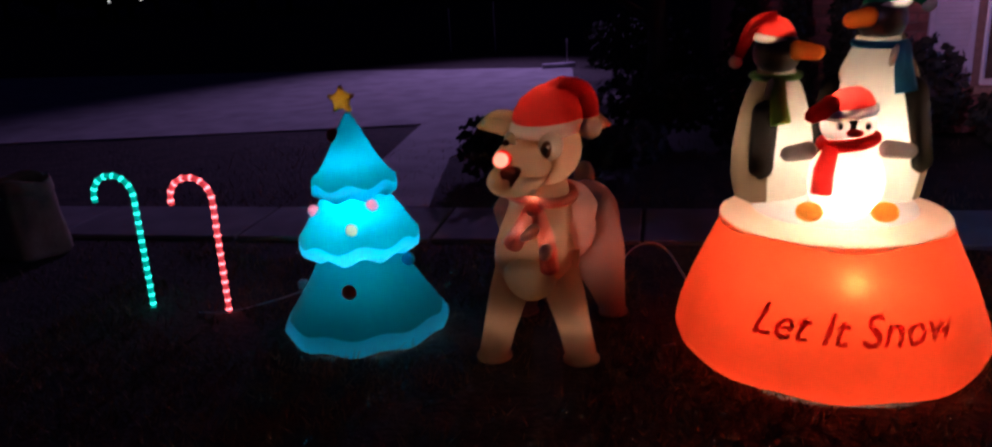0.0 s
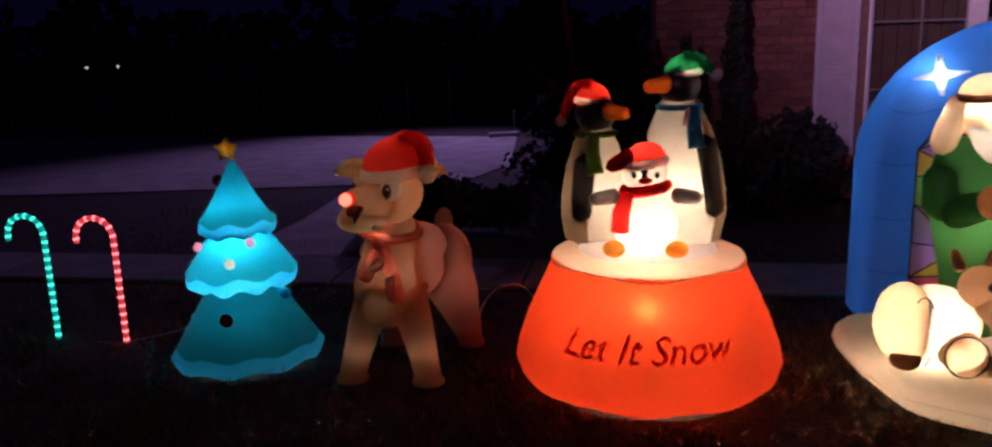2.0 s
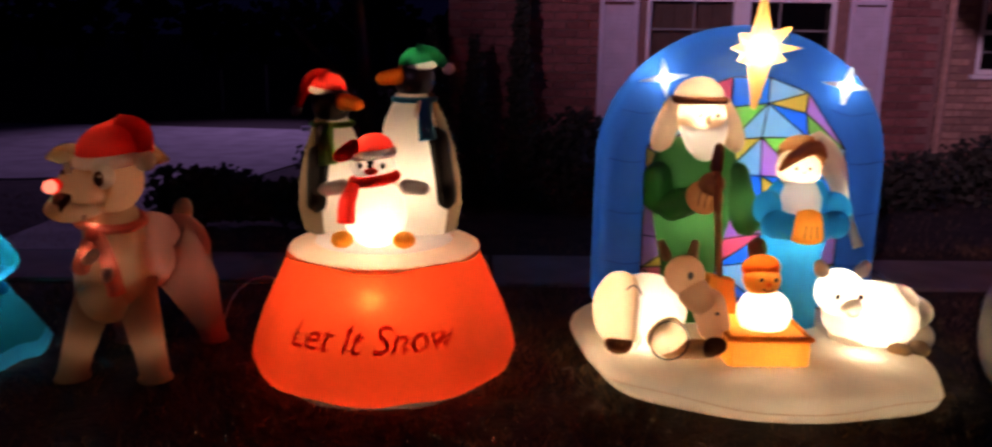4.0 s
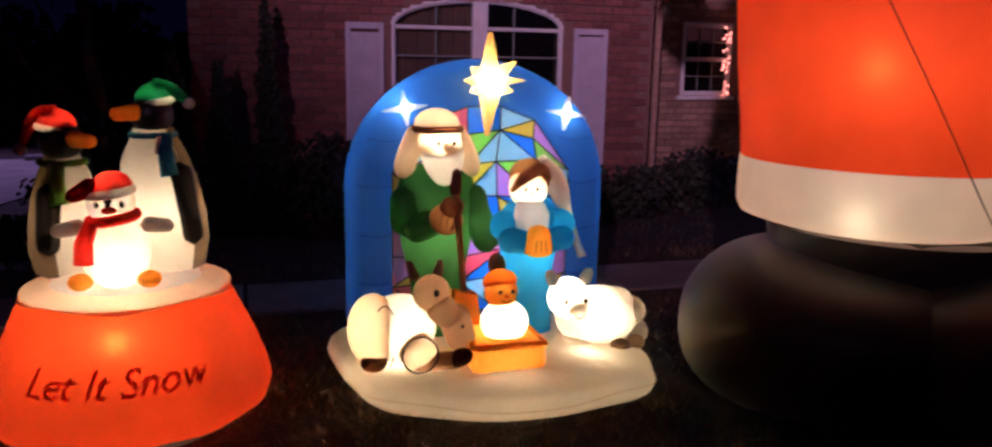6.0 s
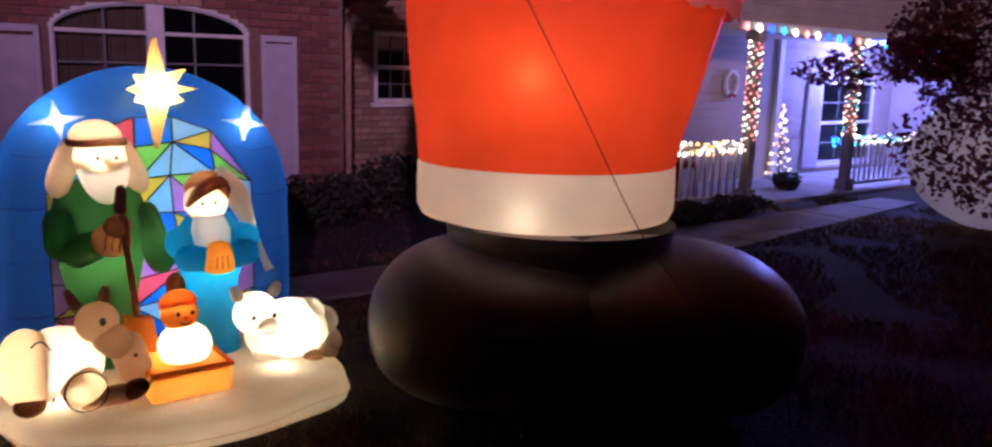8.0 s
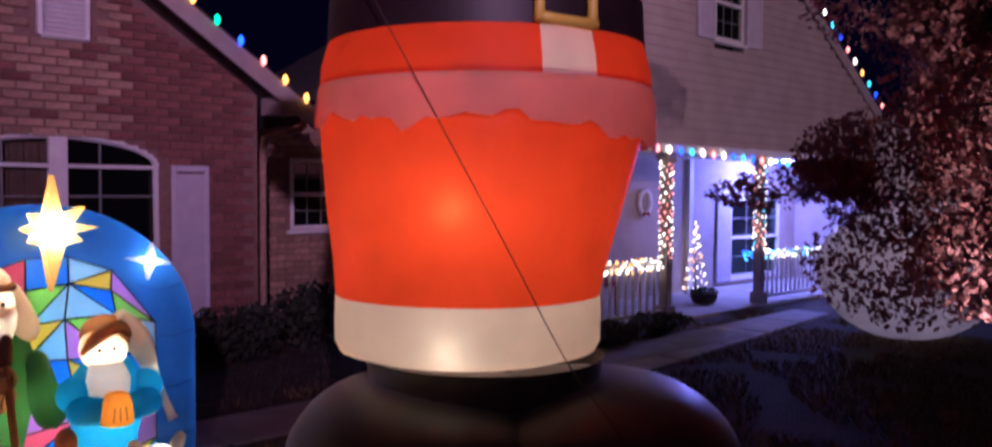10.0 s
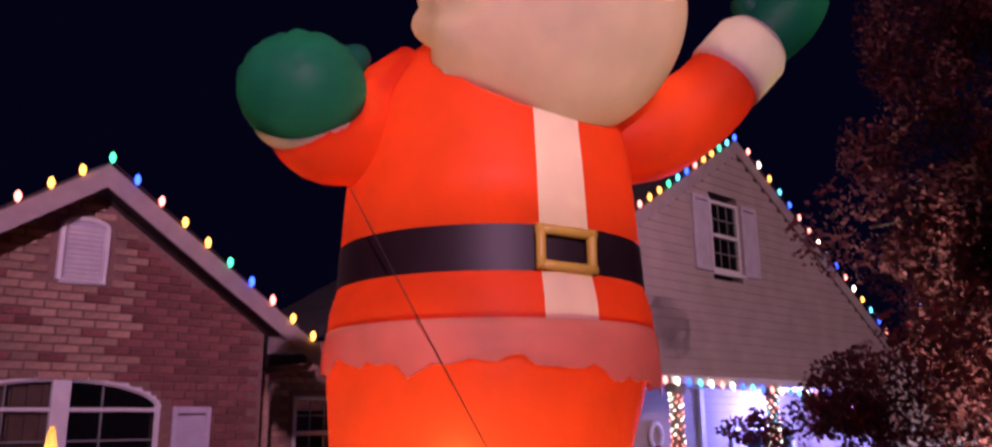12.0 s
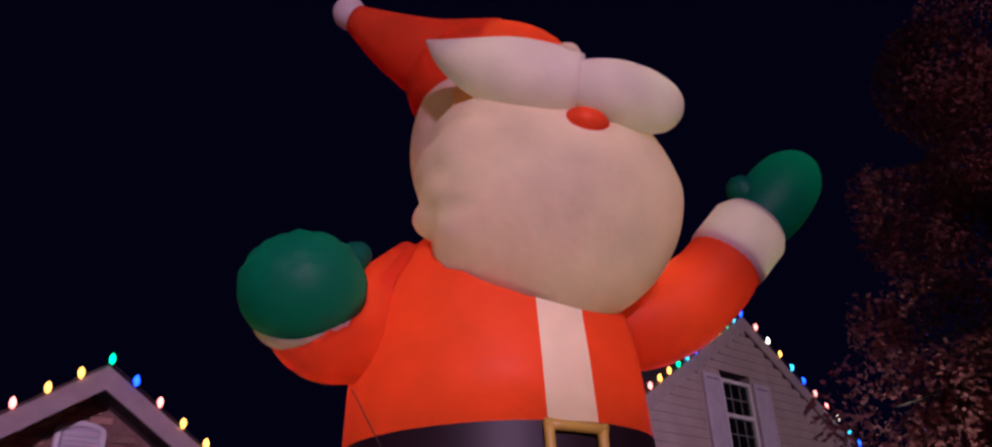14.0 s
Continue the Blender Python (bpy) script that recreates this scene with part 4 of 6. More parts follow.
    # standing woman in a blue robe
    bm = bmesh.new()
    x, y = 2.72, 3.44
    prof = [(0.13, 0.13), (0.125, 0.3), (0.13, 0.48), (0.165, 0.62), (0.16, 0.74), (0.10, 0.82)]
    rings(bm, [[(x + r * math.cos(a), y + r * 0.75 * math.sin(a), z) for a in [math.tau * i / 28 for i in range(28)]] for r, z in prof], 0, True)
    blob(bm, (x - 0.02, y - 0.03, 0.885), (0.10, 0.095, 0.105), 1)
    # white collar spreading from the chin to the shoulders
    rings(bm, [[(x - 0.022 + r * math.cos(a), y - 0.05 - lift + 0.62 * r * math.sin(a), z) for a in [math.tau * i / 24 for i in range(24)]] for r, z, lift in ((0.05, 0.66, 0.06), (0.085, 0.70, 0.06), (0.092, 0.76, 0.045), (0.078, 0.80, 0.03), (0.064, 0.835, 0.01))], 4, True)
    blob(bm, (x + 0.005, y + 0.005, 0.935), (0.112, 0.105, 0.092), 2, (0, 10, 0))
    tube(bm, curve_pts([(x - 0.115, y - 0.06, 0.875), (x - 0.07, y - 0.115, 0.95), (x + 0.02, y - 0.105, 0.985), (x + 0.085, y - 0.06, 0.925)]), [0.012 + 0.02 * math.sin(math.pi * k / 18) for k in range(19)], 2, 12)
    blob(bm, (x - 0.03, y - 0.127, 0.868), (0.011, 0.010, 0.012), 1, (0, 0, 0), 10, 8)
    tube(bm, curve_pts([(x + 0.03, y - 0.02, 1.01), (x + 0.13, y - 0.02, 0.90), (x + 0.20, y - 0.03, 0.72), (x + 0.26, y - 0.09, 0.53)]), [0.055 + 0.015 * math.sin(0.33 * k) - 0.0015 * k for k in range(19)], 3, 12)
    for s in (-1, 1):
        limb(bm, (x + s * 0.11, y - 0.02, 0.76), (x + s * 0.19, y - 0.08, 0.64), 0.075, 0.07, 0)
        limb(bm, (x + s * 0.19, y - 0.08, 0.645), (x + s * 0.03, y - 0.17, 0.63), 0.07, 0.055, 0)
    # folded hands: a tapered block with rounded edges and finger lines
    rings(bm, [[(x - 0.02 + r * math.copysign(abs(math.cos(a)) ** 0.6, math.cos(a)), y - 0.20 + 0.038 * math.copysign(abs(math.sin(a)) ** 0.6, math.sin(a)) * min(1.0, r / 0.05), z) for a in [math.tau * i / 24 for i in range(24)]] for r, z in ((0.04, 0.575), (0.066, 0.585), (0.066, 0.62), (0.058, 0.67), (0.046, 0.71), (0.02, 0.722))], 5, True)
    for k in (-1, 0, 1):
        tube(bm, [(x - 0.02 + 0.028 * k, y - 0.240, 0.60), (x - 0.02 + 0.022 * k, y - 0.240, 0.66)], 0.003, 2, 5)
    for s in (-1, 1):
        blob(bm, (x - 0.035 + s * 0.03, y - 0.122, 0.89), (0.008, 0.006, 0.010), 6, (0, 0, 0), 8, 6)
    hollow(bm)
    part("figure", bm, ["sky_nylon", "face_nylon", "hair_nylon", "base_nylon", "snow_nylon", "amber_nylon", "ink"], ob, "standing figure in a blue robe with folded arms", True)
    # small lights added to brighten the hands, veil and arms
    lamp("figure_lamp_and_fill", "POINT", (x - 0.02, y - 0.20, 0.645), 0.14, WARM, 0.01)
    lamp("figure_lamp_and_fill", "POINT", (x + 0.19, y - 0.03, 0.75), 0.12, WARM, 0.008)
    for p in ((x - 0.16, y - 0.06, 0.68), (x + 0.16, y - 0.06, 0.68)):
        lamp("figure_lamp_and_fill", "POINT", p, 0.25, WARM, 0.015)
    lamp("figure_lamp_and_fill", "POINT", (x, y, 0.57), 2.4, WARM, 0.02)
    lamp("figure_lamp_and_fill", "POINT", (x - 0.02, y - 0.06, 0.83), 3, WARM, 0.02)

    # crib with a wrapped bundle
    bm = bmesh.new()
    box(bm, (2.325, 2.90, 0.085), (2.665, 3.28, 0.255), 0, 0.02)
    prism(bm, [(2.30, 0.26), (2.44, 0.26), (2.42, 0.41), (2.31, 0.43)], 3.20, 3.27, 0)
    tube(bm, [(2.33, 2.905, 0.25), (2.66, 2.905, 0.25), (2.66, 3.275, 0.25), (2.33, 3.275, 0.25), (2.33, 2.905, 0.25)], 0.014, 0, 8)
    bmesh.ops.translate(bm, verts=bm.verts, vec=(-0.035, 0, 0))
    part("crib", bm, "amber_nylon", ob, "glowing orange crib")
    bm = bmesh.new()
    blob(bm, (2.475, 3.06, 0.315), (0.115, 0.10, 0.105), 0)
    blob(bm, (2.462, 3.08, 0.455), (0.078, 0.075, 0.078), 1)
    blob(bm, (2.462, 3.10, 0.50), (0.080, 0.078, 0.055), 2, (0, -8, 0))
    blob(bm, (2.468, 3.002, 0.452), (0.011, 0.010, 0.010), 2, (0, 0, 0), 10, 8)
    tube(bm, [(2.468 + 0.022 * math.cos(a), 3.006, 0.435 + 0.012 * math.sin(a)) for a in [math.pi * (1 + i / 8) for i in range(9)]], 0.003, 3, 5)
    for s in (-1, 1):
        blob(bm, (2.467 + s * 0.03, 3.006, 0.472), (0.009, 0.006, 0.010), 3, (0, 0, 0), 8, 6)
    hollow(bm)
    part("figure", bm, ["snow_nylon", "amber_nylon", "orange_nylon", "ink"], ob, "small wrapped bundle glowing white", True)
    lamp("crib_lamp", "POINT", (2.475, 3.05, 0.32), 4, WARM, 0.015)
    lamp("crib_lamp", "POINT", (2.47, 3.12, 0.165), 4.5, WARM, 0.015)

    # lying donkey
    bm = bmesh.new()
    blob(bm, (1.99, 3.12, 0.305), (0.17, 0.16, 0.155), 0)
    blob(bm, (1.87, 3.10, 0.31), (0.115, 0.14, 0.165), 4)
    blob(bm, (2.05, 2.985, 0.235), (0.085, 0.07, 0.085), 5)
    limb(bm, (2.215, 3.06, 0.42), (2.275, 3.02, 0.20), 0.075, 0.066, 1)
    blob(bm, (1.86, 3.02, 0.185), (0.06, 0.05, 0.045), 2)
    limb(bm, (2.02, 2.98, 0.18), (2.25, 2.95, 0.19), 0.045, 0.04, 1)
    blob(bm, (2.235, 2.945, 0.20), (0.06, 0.045, 0.04), 2, (0, -20, 0))
    blob(bm, (2.13, 3.06, 0.475), (0.085, 0.08, 0.085), 1)
    limb(bm, (2.13, 3.05, 0.46), (2.225, 3.0, 0.335), 0.075, 0.058, 1)
    for s in (-1, 1):
        limb(bm, (2.11 + 0.05 * s, 3.08, 0.53), (2.10 + 0.075 * s, 3.09, 0.62), 0.028, 0.014, 1, 10)
    blob(bm, (2.135, 2.982, 0.495), (0.014, 0.008, 0.018), 3, (0, 0, 0), 10, 8)
    blob(bm, (2.245, 2.945, 0.345), (0.010, 0.008, 0.008), 3, (0, 0, 0), 8, 6)
    tube(bm, [(2.05 + 0.08 * math.cos(a), 2.925 + 0.01 * math.sin(a), 0.235 + 0.08 * math.sin(a)) for a in [math.tau * i / 24 for i in range(25)]], 0.004, 3, 5)
    tube(bm, [(1.90 + 0.06 * math.cos(a), 2.985 + 0.03 * math.cos(a), 0.30 + 0.15 * math.sin(a)) for a in [math.pi * (i / 16 - 0.35) for i in range(17)]], 0.004, 3, 5)
    hollow(bm)
    part("figure", bm, ["snow_nylon", "donkey_nylon", "brown_nylon", "ink", "pale_tan_nylon", "cream_nylon"], ob, "lying brown donkey with a pale glowing middle", True)
    lamp("donkey_lamp", "POINT", (1.99, 3.05, 0.30), 4.5, WARM, 0.015)
    lamp("donkey_lamp", "POINT", (2.14, 3.05, 0.45), 0.5, WARM, 0.015)
    # added inside the neck limb to brighten it
    lamp("donkey_lamp", "POINT", (2.25, 3.04, 0.31), 0.32, WARM, 0.015)
    lamp("donkey_lamp", "POINT", (1.86, 3.10, 0.31), 1.2, WARM, 0.015)

    # lying lamb
    bm = bmesh.new()
    blob(bm, (3.06, 3.25, 0.25), (0.22, 0.16, 0.155), 0)
    for dx, dz in ((0.10, 0.32), (0.0, 0.30), (0.17, 0.27), (0.19, 0.16), (-0.10, 0.14)):
        blob(bm, (3.06 + dx, 3.24, dz), (0.085, 0.10, 0.075), 0)
    blob(bm, (2.88, 3.20, 0.37), (0.108, 0.10, 0.105), 0)
    blob(bm, (2.90, 3.115, 0.33), (0.05, 0.04, 0.04), 0)
    for s in (-1, 1):
        limb(bm, (2.88 + 0.075 * s, 3.2, 0.44), (2.88 + 0.11 * s, 3.19, 0.515), 0.036, 0.022, 1, 10)
        blob(bm, (2.885 + 0.05 * s, 3.108, 0.375), (0.012, 0.008, 0.014), 3, (0, 0, 0), 8, 6)
    blob(bm, (3.28, 3.28, 0.24), (0.05, 0.045, 0.035), 0, (0, -30, 0))
    blob(bm, (3.13, 3.11, 0.135), (0.05, 0.045, 0.032), 2)
    blob(bm, (3.22, 3.12, 0.14), (0.045, 0.045, 0.036), 2)
    tube(bm, [(2.895 + 0.025 * math.cos(a), 3.075, 0.318 + 0.02 * math.sin(a)) for a in [math.pi * (1 + i / 8) for i in range(9)]], 0.003, 3, 5)
    bmesh.ops.translate(bm, verts=bm.verts, vec=(-0.03, 0, -0.005))
    hollow(bm)
    part("figure", bm, ["white_nylon", "white_nylon", "pale_tan_nylon", "ink"], ob, "lying white lamb glowing brightly", True)
    lamp("lamb_lamp", "POINT", (3.01, 3.20, 0.27), 4.2, WARM, 0.015)
    lamp("lamb_lamp", "POINT", (2.85, 3.18, 0.375), 2.6, WARM, 0.015)
    for lx, ly in ((2.0, 3.15), (2.45, 2.95), (2.9, 3.05), (2.5, 3.4)):
        lamp("nativity_base_lamp", "POINT", (lx, ly, 0.06), 2.0, WARM, 0.03)


nativity()


# ---------------------------------------------------------------- giant inflatable in red
GIANT = pose(4.04, 2.56, 0, 0, 0, -40)


def giant():
    bm = bmesh.new()
    RED, WHT, BLK, BLT, GLD, GRN, BRD, SKN, STR, ROS = range(10)
    seg = 96
    cx = 0.11
    face = radians(-90 + 24)

    def loop(z, w, d, c=cx, ragged=0.0):
        return [(c + w * math.cos(a), d * math.sin(a), z + ((ragged * (math.sin(7 * a) + 0.6 * math.sin(17 * a + 1) + 0.5 * math.sin(29 * a)) - 0.085 * max(0.0, min(1.0, (((a - face + math.pi) % math.tau - math.pi) - 0.12) / 0.25)) * (((a - face + math.pi) % math.tau - math.pi) < 1.6)) if ragged else 0)) for a in [math.tau * i / seg for i in range(seg)]]

    def striped(i, n):
        d = (math.tau * (i + 0.5) / n - face + math.pi) % math.tau - math.pi
        return STR if abs(d + 0.012) < 0.155 else RED

    # trousers: cuff, leg, up under the coat
    rings(bm, [loop(0.83, 0.50, 0.48, 0.03), loop(0.86, 0.60, 0.575, 0.03), loop(0.90, 0.62, 0.595, 0.03), loop(1.0, 0.622, 0.60, 0.03), loop(1.11, 0.618, 0.595, 0.03)], WHT, False)
    rings(bm, [loop(1.11, 0.615, 0.592, 0.03), loop(1.25, 0.635, 0.61, 0.04), loop(1.5, 0.685, 0.65, 0.06), loop(1.75, 0.73, 0.685, 0.085), loop(1.88, 0.748, 0.698, 0.094), loop(2.03, 0.752, 0.700, 0.10)], RED, False)
    # ragged white hem of the coat
    def gathered(z, w, d, ragged, deep):
        """A hem loop drawn in fine uneven gathers."""
        out = []
        for i, (x, y, zz) in enumerate(loop(z, w, d, cx, ragged)):
            a = math.tau * i / seg
            k = 1 + deep * (noise.noise((6 * math.cos(a), 6 * math.sin(a), 3)) + 0.8 * noise.noise((19 * math.cos(a), 19 * math.sin(a), z)))
            out.append((cx + (x - cx) * k, y * k, zz + (1.1 * ragged * noise.noise((15 * math.cos(a), 15 * math.sin(a), 8)))))
        return out
    rings(bm, [gathered(1.865, 0.785, 0.735, 0.020, 0.018), gathered(1.90, 0.788, 0.738, 0.012, 0.024), gathered(1.96, 0.783, 0.733, 0, 0.016), gathered(2.01, 0.775, 0.725, 0, 0.006), loop(2.04, 0.769, 0.719), loop(2.05, 0.755, 0.70)], ROS, False)
    # coat, belt, coat
    rings(bm, [loop(2.04, 0.766, 0.716), loop(2.13, 0.757, 0.702), loop(2.235, 0.728, 0.678)], [striped, striped], False)
    rings(bm, [loop(2.235, 0.731, 0.681), loop(2.43, 0.720, 0.669)], BLT, False)
    # buckle: a padded square frame that stands off the belt
    corners = []
    for da, z in ((-0.16, 2.258), (0.16, 2.248), (0.16, 2.396), (-0.16, 2.406)):
        a = face - 0.01 + da
        corners.append(Vector((cx + 0.752 * math.cos(a), 0.700 * math.sin(a), z)))
    for p, q in zip(corners, corners[1:] + corners[:1]):
        d = (q - p).normalized() * 0.018
        tube(bm, [p - d, p.lerp(q, 0.3), p.lerp(q, 0.7), q + d], [0.024, 0.022, 0.022, 0.024], GLD, 10)
    rings(bm, [loop(2.43, 0.716, 0.664), loop(2.70, 0.70, 0.64), loop(2.95, 0.675, 0.61), loop(3.15, 0.63, 0.56), loop(3.32, 0.53, 0.47), loop(3.45, 0.38, 0.34), loop(3.52, 0.2, 0.2)],
          [striped, striped, striped, striped, RED, RED], True)
    # boots
    for x, w in ((-0.135, 0.655), (0.60, 0.655)):
        blob(bm, (x, -0.10, 0.36), (w, 0.70, 0.38), BLK, (0, 0, 0), 48, 28, 0.80)
    rings(bm, [loop(0.45, 0.50, 0.47), loop(0.72, 0.545, 0.52), loop(0.82, 0.56, 0.53)], BLK, False)
    # beard, hair, face, hat
    before = len(bm.verts)
    folded(bm, (0.40, -0.38, 3.55), (0.635, 0.52, 0.645), BRD, 0.09, 7, lambda p: max(0.0, min(1.0, (-p.x - 0.15) * 1.8)), 72, 48)
    # the beard narrows towards the cheeks
    for v in list(bm.verts)[before:]:
        up = max(0.0, (v.co.z - 3.50) / 0.65)
        if v.co.x > 0.40:
            v.co.x = 0.40 + (v.co.x - 0.40) * (1 - 0.26 * up)
    blob(bm, (0.20, 0.0, 4.02), (0.50, 0.46, 0.62), BRD, (0, 0, 0), 40, 24)
    blob(bm, (0.34, -0.27, 4.02), (0.42, 0.42, 0.46), BRD, (0, 0, 0), 32, 20)
    def lobe(pts, radii):
        """One half of the moustache, smooth through its points."""
        line = curve_pts([(*p, ) for p in pts])
        rad = [v.x for v in curve_pts([(r, 0, 0) for r in radii])]
        tube(bm, line, [max(0.006, r) for r in rad], WHT, 32)
    lobe([(-0.17, -0.61, 4.325), (-0.07, -0.67, 4.195), (0.07, -0.74, 4.07), (0.23, -0.80, 3.97), (0.40, -0.85, 3.89), (0.53, -0.87, 3.86)], [0.008, 0.076, 0.135, 0.172, 0.168, 0.135])
    lobe([(0.46, -0.87, 3.86), (0.58, -0.875, 3.83), (0.71, -0.85, 3.815), (0.84, -0.79, 3.80), (0.935, -0.735, 3.79), (0.985, -0.70, 3.785)], [0.10, 0.136, 0.146, 0.138, 0.10, 0.008])
    blob(bm, (0.47, -0.91, 3.97), (0.065, 0.08, 0.07), BRD)
    blob(bm, (0.53, -0.825, 3.675), (0.11, 0.10, 0.075), RED, (0, 8, 0))
    blob(bm, (0.09, -0.60, 4.0), (0.15, 0.09, 0.11), SKN, (0, 20, -20))
    blob(bm, (0.18, 0.02, 4.46), (0.50, 0.46, 0.34), RED, (0, 0, 0), 36, 20)
    tube(bm, curve_pts([(0.14, 0.0, 4.55), (-0.16, 0.0, 4.66), (-0.42, 0.0, 4.82), (-0.62, 0.0, 4.98)]), [0.33 - 0.0135 * k for k in range(19)], RED, 24)
    blob(bm, (-0.66, 0.0, 5.02), (0.10, 0.10, 0.10), WHT)
    # near arm with a mitten, and the raised far arm
    tube(bm, curve_pts([(-0.20, -0.10, 3.20), (-0.45, -0.18, 3.02), (-0.62, -0.36, 2.93), (-0.70, -0.50, 2.98)]), [0.275 - 0.003 * k for k in range(19)], RED, 28)
    rings_c = Vector((-0.705, -0.52, 2.95))
    blob(bm, rings_c + Vector((0, 0, -0.03)), (0.225, 0.17, 0.14), WHT, (0, 0, 0), 28, 16)
    folded(bm, (-0.715, -0.56, 3.05), (0.275, 0.25, 0.25), GRN, 0.085, 7, lambda p: max(0.0, min(1.0, (p.z + 0.35) * 1.6)) * max(0.0, 0.4 - p.y))
    limb(bm, (-0.58, -0.54, 3.15), (-0.44, -0.50, 3.26), 0.09, 0.055, GRN)
    tube(bm, curve_pts([(0.55, 0.0, 3.05), (0.90, 0.0, 3.04), (1.18, 0.0, 3.20), (1.34, 0.0, 3.37)]), [0.25 - 0.003 * k for k in range(19)], RED, 28)
    tube(bm, [(1.29, 0.0, 3.32), (1.33, 0.0, 3.362), (1.47, 0.0, 3.515), (1.51, 0.0, 3.555)], [0.19, 0.21, 0.21, 0.18], WHT, 28)
    tube(bm, curve_pts([(1.48, 0.0, 3.525), (1.61, 0.0, 3.66), (1.75, 0.0, 3.82), (1.85, 0.0, 3.95)]), [0.165, 0.17, 0.175, 0.18, 0.185, 0.19, 0.192, 0.194, 0.194, 0.192, 0.188, 0.182, 0.174, 0.164, 0.15, 0.132, 0.11, 0.08, 0.03], GRN, 28)
    limb(bm, (1.54, -0.04, 3.60), (1.405, -0.06, 3.80), 0.10, 0.07, GRN)
    hollow(bm)
    bm.normal_update()
    ob = part("inflatable_santa", bm, ["santa_nylon", "white_nylon", "black_nylon", "belt_nylon", "buckle_nylon", "mitten_nylon", "beard_nylon", "skin_nylon", "white_nylon", "rose_white_nylon"], None, "", True)
    ob.matrix_world = GIANT
    tagged(ob, "giant glowing inflatable figure in red suit, boots and white beard", "inflatable")
    # inner lamps; the ones in the raised mitten and cuff are added to brighten them
    for p, w in (((0.02, -0.22, 1.55), 14), ((0.1, -0.1, 2.75), 9.5), ((0.40, -0.35, 3.5), 4.2), ((0.15, 0.0, 4.45), 5), ((-0.03, -0.57, 1.52), 0.9), ((-0.05, -0.51, 0.93), 0.6), ((1.74, 0, 3.82), 0.7), ((1.0, 0, 3.15), 1.8), ((-0.6, -0.35, 3.0), 1.4), ((1.42, 0, 3.46), 0.8), ((-0.71, -0.55, 3.11), 1.0), ((0.02, -0.2, 0.97), 3), ((0.22, -0.79, 4.12), 0.5), ((0.82, -0.79, 3.88), 0.45)):
        lamp("giant_lamp_and_fill", "POINT", GIANT @ Vector(p), w, WARM, 0.03)


fabric("rose_white_nylon", (0.92, 0.66, 0.42), 0.52)
giant()


# ---------------------------------------------------------------- brick house with the arched window
FRONT = 7.37


def rake_z(x):
    return 3.80 - 0.685 * abs(x - 3.65)


def in_window(x, z):
    if not 2.72 < x < 4.42 or z < 0.38:
        return False
    return z < 1.80 or z < 1.80 + 0.26 * math.sqrt(max(0.0, 1 - ((x - 3.57) / 0.86) ** 2))


def in_vent(x, z):
    return 3.43 < x < 3.83 and 2.86 < z < 3.46


house = tagged(new("wall_north"), "red and tan brick front wall of a gabled house", "brick wall", kind="structure")
bm = bmesh.new()
# backing wall with the openings cut through, in strips
for k in range(108):
    z0, z1 = k * 0.036, (k + 1) * 0.036
    zc = (z0 + z1) / 2
    lo, hi = 0.95, 5.40
    if zc > 2.45:
        half = (3.86 - zc) / 0.685
        if half <= 0.02:
            continue
        lo, hi = max(lo, 3.65 - half), min(hi, 3.65 + half)
    if 0.38 < zc < 2.07:
        h = 0.85 if zc < 1.80 else 0.86 * math.sqrt(max(0.0, 1 - ((zc - 1.80) / 0.26) ** 2))
        spans = [(lo, 3.57 - h), (3.57 + h, hi)]
    else:
        spans = [(lo, hi)]
    for a, b in spans:
        if b - a > 0.01:
            box(bm, (a, FRONT, z0), (b, FRONT + 0.25, z1))
part("backing", bm, "mortar", house)
brick_meshes = {}


def brick_mesh(kind, length):
    key = (kind, round(length, 2))
    if key not in brick_meshes:
        b = bmesh.new()
        l, h, d = length / 2, 0.0325, 0.018
        # a slightly tapered block with softened front edges
        v = [b.verts.new(p) for p in ((-l, 0, -h), (l, 0, -h), (l, 0, h), (-l, 0, h), (-l + 0.004, -d, -h + 0.004), (l - 0.004, -d, -h + 0.004), (l - 0.004, -d, h - 0.004), (-l + 0.004, -d, h - 0.004))]
        for f in ((4, 5, 6, 7), (0, 1, 5, 4), (1, 2, 6, 5), (2, 3, 7, 6), (3, 0, 4, 7)):
            b.faces.new([v[i] for i in f])
        m = bpy.data.meshes.new("brick")
        b.to_mesh(m)
        b.free()
        m.materials.append(MATS[kind])
        brick_meshes[key] = m
    return brick_meshes[key]


rest = {"brick_red": [], "brick_light": []}
R_ = random.Random(5)
single = []
for row in range(52):
    z = 0.04 + 0.075 * row
    x = 0.95 + (0.105 if row % 2 else 0.0)
    while x < 5.36:
        L = 0.20
        xc = x + L / 2
        ok = xc + 0.09 < 5.40
        if z > 2.40 and (z + 0.04 > 3.80 - 0.685 * (abs(xc - 3.65) + 0.09)):
            ok = False
        if any(in_window(xx, z) for xx in (xc - 0.10, xc, xc + 0.10)) or any(in_vent(xx, zz) for xx in (xc - 0.09, xc, xc + 0.09) for zz in (z - 0.03, z + 0.03)):
            ok = False
        if ok:
            quoin = 0.10 if row % 4 < 2 else 0.0
            light = (2.95 - quoin < xc < 4.07 + quoin and z > 1.8)
            kind = "brick_light" if light and R_.random() < 0.88 else "brick_red"
            spot = (xc, FRONT - 0.002 - R_.uniform(0, 0.004), z)
            if z > 2.12 and xc > 2.7 and len(single) < 290:
                single.append((kind, spot))
            else:
                rest[kind].append(spot)
        x += 0.21
